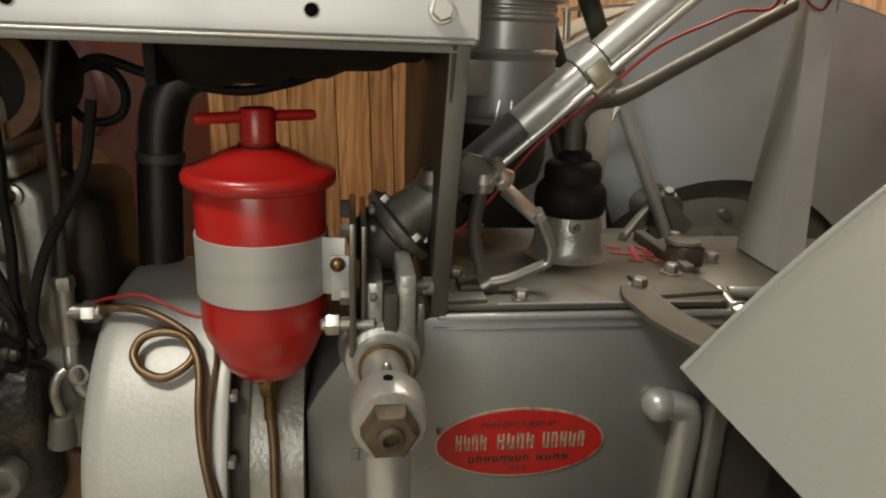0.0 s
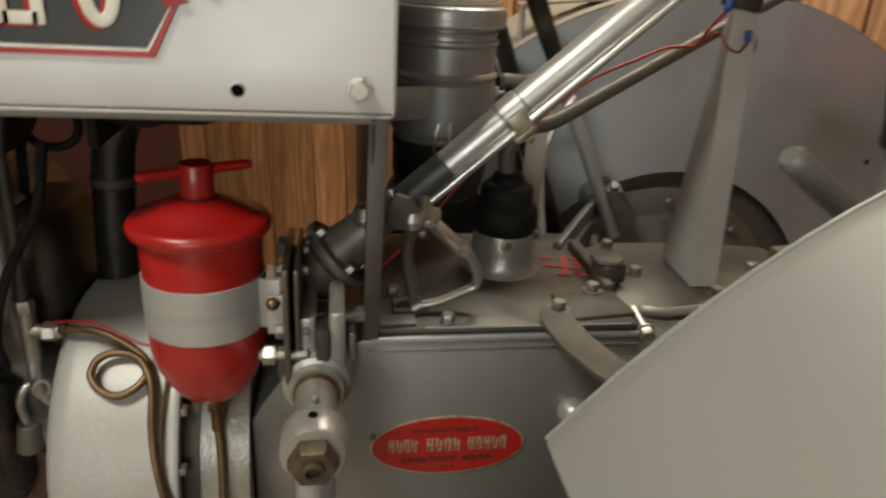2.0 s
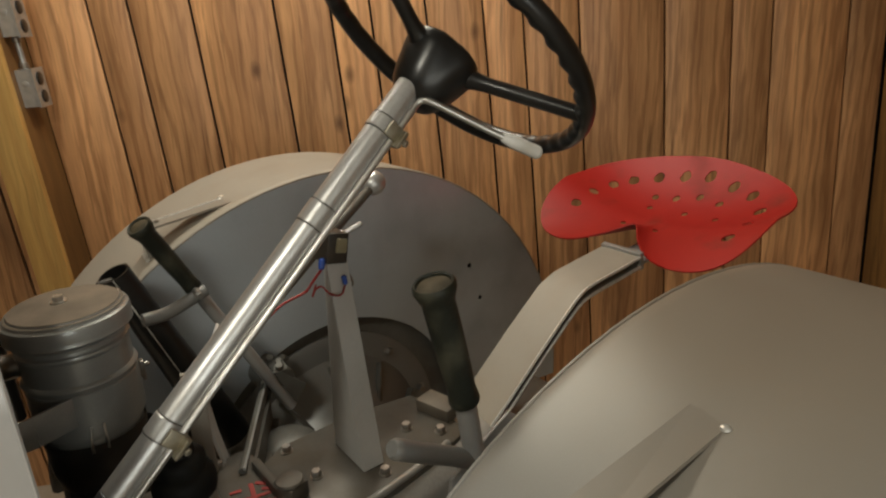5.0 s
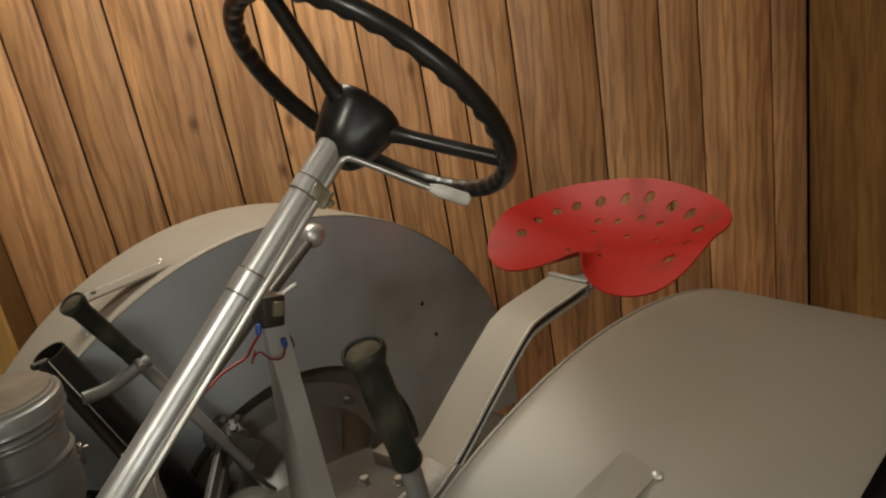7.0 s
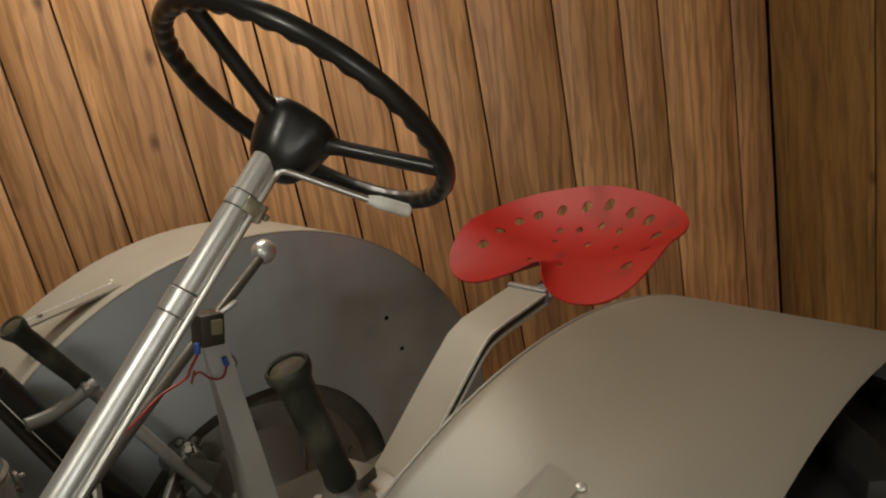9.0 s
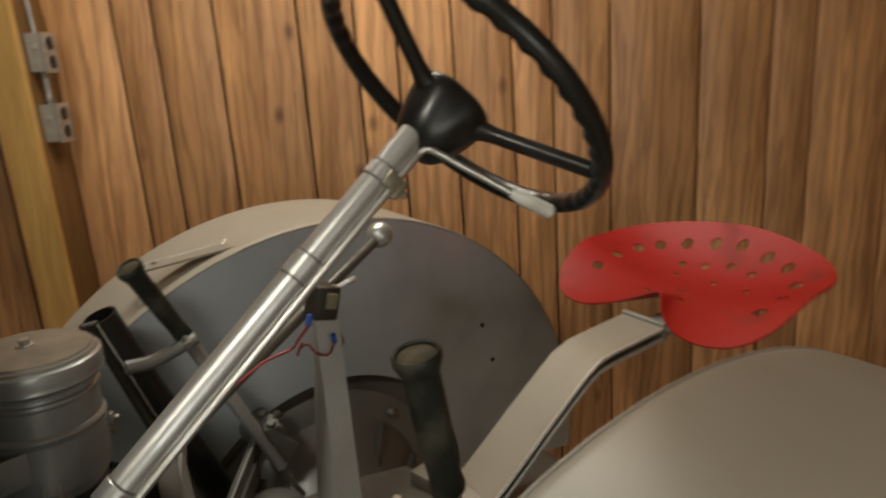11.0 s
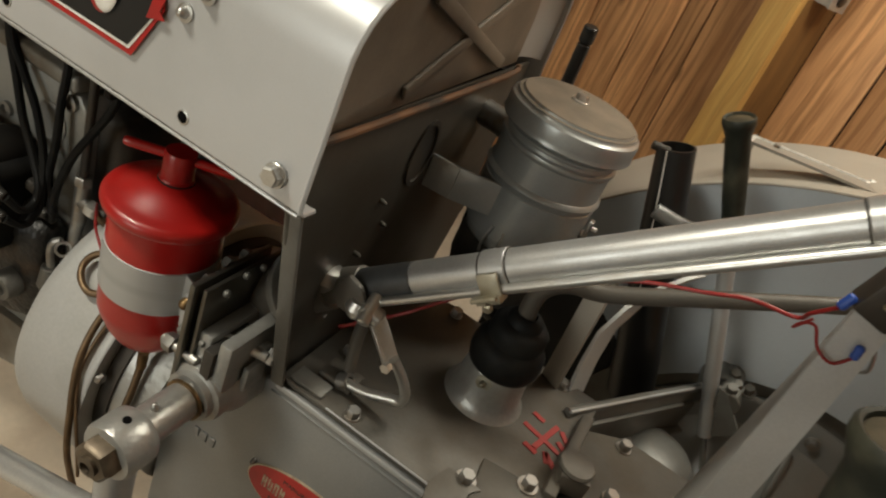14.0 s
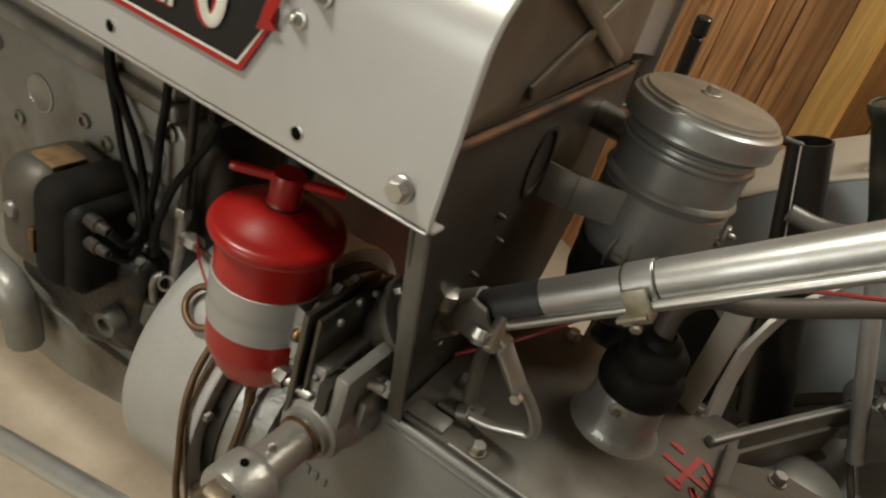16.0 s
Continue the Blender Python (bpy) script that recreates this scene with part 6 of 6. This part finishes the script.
part("hose_clip", rod((-0.268, 0.715, 0.905), (-0.2675, 0.715, 0.917), 0.0255, seg=24), DARK, hose)
part("wet_housing", box((-0.345, 0.70, 0.815), (0.07, 0.14, 0.16), None, 0.02, 3), DARK, tractor, "grey water outlet housing")
tee = part("pipe_tee", joined(rod((-0.339, 0.605, 0.744), (-0.338, 0.605, 0.815), 0.0088), rod((-0.340, 0.605, 0.778), (-0.304, 0.603, 0.778), 0.0082)), STEEL, tractor, "pipe tee fitting on the block")
part("nut", hex_bolt((-0.322, 0.604, 0.778), (1, 0, 0), 0.019, 0.013), CHROME, tee, "bright plated nut")
part("nut", hex_bolt((-0.338, 0.605, 0.802), (0, 0, 1), 0.018, 0.013), STEEL, tee)
part("upper_pipe", tube([(-0.338, 0.605, 0.812), (-0.334, 0.602, 0.854), (-0.331, 0.60, 0.902), (-0.330, 0.60, 0.953), (-0.328, 0.60, 0.983), (-0.318, 0.602, 1.03)], 0.0052, 10), DARK, tee, "dark flexible pipe")
part("lower_pipe", tube([(-0.339, 0.605, 0.748), (-0.338, 0.600, 0.722), (-0.331, 0.597, 0.698), (-0.320, 0.60, 0.690)], 0.0075, 10), STEEL, tee)
part("clevis_hook", tube([(-0.336, 0.58, 0.728), (-0.343, 0.575, 0.722), (-0.347, 0.575, 0.706), (-0.345, 0.575, 0.690), (-0.343, 0.575, 0.680)], 0.0048, 10), STEEL, tee)
part("hook_end", rod((-0.343, 0.575, 0.684), (-0.346, 0.575, 0.650), 0.0110, 0.0135), AXLE, tee)
part("ring", lathe([(0.0070, -0.0015), (0.0098, -0.0015), (0.0098, 0.0015), (0.0070, 0.0015)], axes_to((-0.323, 0.573, 0.726), (-0.2, 0.5, 0.80)), 20, True), STEEL, tee)
coil = [(-0.310, 0.604, 0.778), (-0.294, 0.592, 0.786), (-0.276, 0.588, 0.788), (-0.256, 0.582, 0.786), (-0.2317, 0.5736, 0.7764), (-0.2131, 0.5620, 0.7657), (-0.2107, 0.5517, 0.7545), (-0.2193, 0.5423, 0.7456), (-0.2364, 0.5368, 0.7398), (-0.2547, 0.5416, 0.745), (-0.2642, 0.5528, 0.7554), (-0.2586, 0.5640, 0.7671), (-0.2414, 0.5670, 0.7718), (-0.2208, 0.5620, 0.7690), (-0.2079, 0.5490, 0.7564), (-0.2031, 0.5353, 0.7412), (-0.2015, 0.5165, 0.7166), (-0.198, 0.5016, 0.6892), (-0.1924, 0.4919, 0.6608), (-0.1855, 0.4849, 0.6217), (-0.1822, 0.4838, 0.5493), (-0.182, 0.500, 0.46)]
part("copper_pipe", tube(coil, 0.0042, 10, 6), COPPER, tractor, "coiled brown copper oil pipe")
part("second_pipe", tube([(-0.1941, 0.5678, 0.7638), (-0.1909, 0.5506, 0.7493), (-0.1935, 0.5276, 0.7241), (-0.1942, 0.5108, 0.6983), (-0.1923, 0.4984, 0.6711), (-0.1841, 0.4898, 0.6414), (-0.1755, 0.4866, 0.602), (-0.172, 0.495, 0.50)], 0.0022, 8), COPPER, tractor, "thin brown pipe")
part("red_lead", tube([(-0.318, 0.61, 0.785), (-0.285, 0.58, 0.802), (-0.25, 0.55, 0.815), (-0.21, 0.53, 0.806), (-0.19, 0.525, 0.803)], 0.0016, 7), REDWIRE, tractor, "thin red wire")

part("water_elbow", tube([(-0.70, 0.565, 0.540), (-0.64, 0.56, 0.541), (-0.612, 0.558, 0.530), (-0.602, 0.56, 0.505), (-0.602, 0.565, 0.440)], 0.026, 18), BLOCK, tractor, "grimy silver water pipe elbow")
# drum blackened for under-hood shade; brown end ring stands for its lit rim
gen = part("generator", lathe([(0, 0), (0.050, 0), (0.054, 0.004), (0.054, 0.10), (0.050, 0.104), (0, 0.104)], axes_to((-0.392, 0.620, 0.992), (-0.392, 0.72, 0.992)), 36), GRIME_SHADE, tractor, "generator drum, blackened for the shade under the hood")
part("end_ring", lathe([(0.040, -0.003), (0.054, -0.003), (0.055, 0.0), (0.055, 0.012), (0.040, 0.012)], axes_to((-0.392, 0.620, 0.992), (-0.392, 0.72, 0.992)), 36, True), RUST, gen)
# tank is coloured black to carry the shade under the hood
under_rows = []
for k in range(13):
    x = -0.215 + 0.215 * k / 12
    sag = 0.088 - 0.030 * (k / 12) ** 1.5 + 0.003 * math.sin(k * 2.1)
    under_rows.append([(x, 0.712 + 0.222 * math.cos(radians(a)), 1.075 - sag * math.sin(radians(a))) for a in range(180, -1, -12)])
part("fuel_tank", grid_sheet(under_rows, 0.004), GRIME_SHADE, tractor, "underside of the fuel tank, its shade painted black", 60)
part("tank_nose", box((-0.217, 0.712, 1.055), (0.010, 0.40, 0.11), None, 0.004), GRIME_SHADE, tractor, "front of the fuel tank, its shade painted black")

# dark red machine parked behind, against the panelled wall
machine = thing("parked_machine", (-0.75, 1.75, FLOOR), "dark red old machine parked behind the tractor", "machine")
mturn = Matrix.Rotation(WALL_A, 3, "Z")
part("body", box((-0.78, 1.72, 0.62), (0.70, 0.36, 1.10), mturn, 0.05, 4), DARK_RED, machine, "dark red housing")
part("base", box((-0.78, 1.72, 0.0415), (0.74, 0.40, 0.157), mturn, 0.01), DARK, machine)
pc = Vector((-0.63, 1.455, 0.90))
part("port", lathe([(0.105, 0), (0.105, 0.012), (0.098, 0.016), (0.088, 0.014), (0.080, 0.004), (0.05, 0.001), (0, 0.0)], axes_to(pc, pc + N), 36), DARK_RED, machine, "round flanged port")

# ---- boards of the panelled walls ----
GROOVES = [-4.30, -4.08, -3.92, -3.70, -3.48, -3.36, -3.12, -2.95, -2.82, -2.66, -2.458, -2.321, -2.233, -2.09, -1.899, -1.712, -1.605, -1.436, -1.205, -1.045, -0.929, -0.765, -0.592, -0.470, -0.293, -0.016, 0.210, 0.349, 0.617, 0.755]


def board(host, u0, u1, n0, n1, z0, z1, along_n=False):
    bm = wall_block(u0, u1, n0, n1, z0, z1)
    bmesh.ops.recalc_face_normals(bm, faces=bm.faces)
    bmesh.ops.bevel(bm, geom=[e for e in bm.edges if abs((e.verts[0].co - e.verts[1].co).z) > 1], offset=0.0022, segments=2, affect="EDGES", profile=0.5)
    # side wall boards take the copy with shade in its colour
    part("board", bm, SHADED_PLANKS if host is wall_side else PLANKS, host)


for a, b in zip(GROOVES, GROOVES[1:]):
    board(wall_back, a + 0.0034, b - 0.0034, -0.012, 0.0, FLOOR, HIGH)
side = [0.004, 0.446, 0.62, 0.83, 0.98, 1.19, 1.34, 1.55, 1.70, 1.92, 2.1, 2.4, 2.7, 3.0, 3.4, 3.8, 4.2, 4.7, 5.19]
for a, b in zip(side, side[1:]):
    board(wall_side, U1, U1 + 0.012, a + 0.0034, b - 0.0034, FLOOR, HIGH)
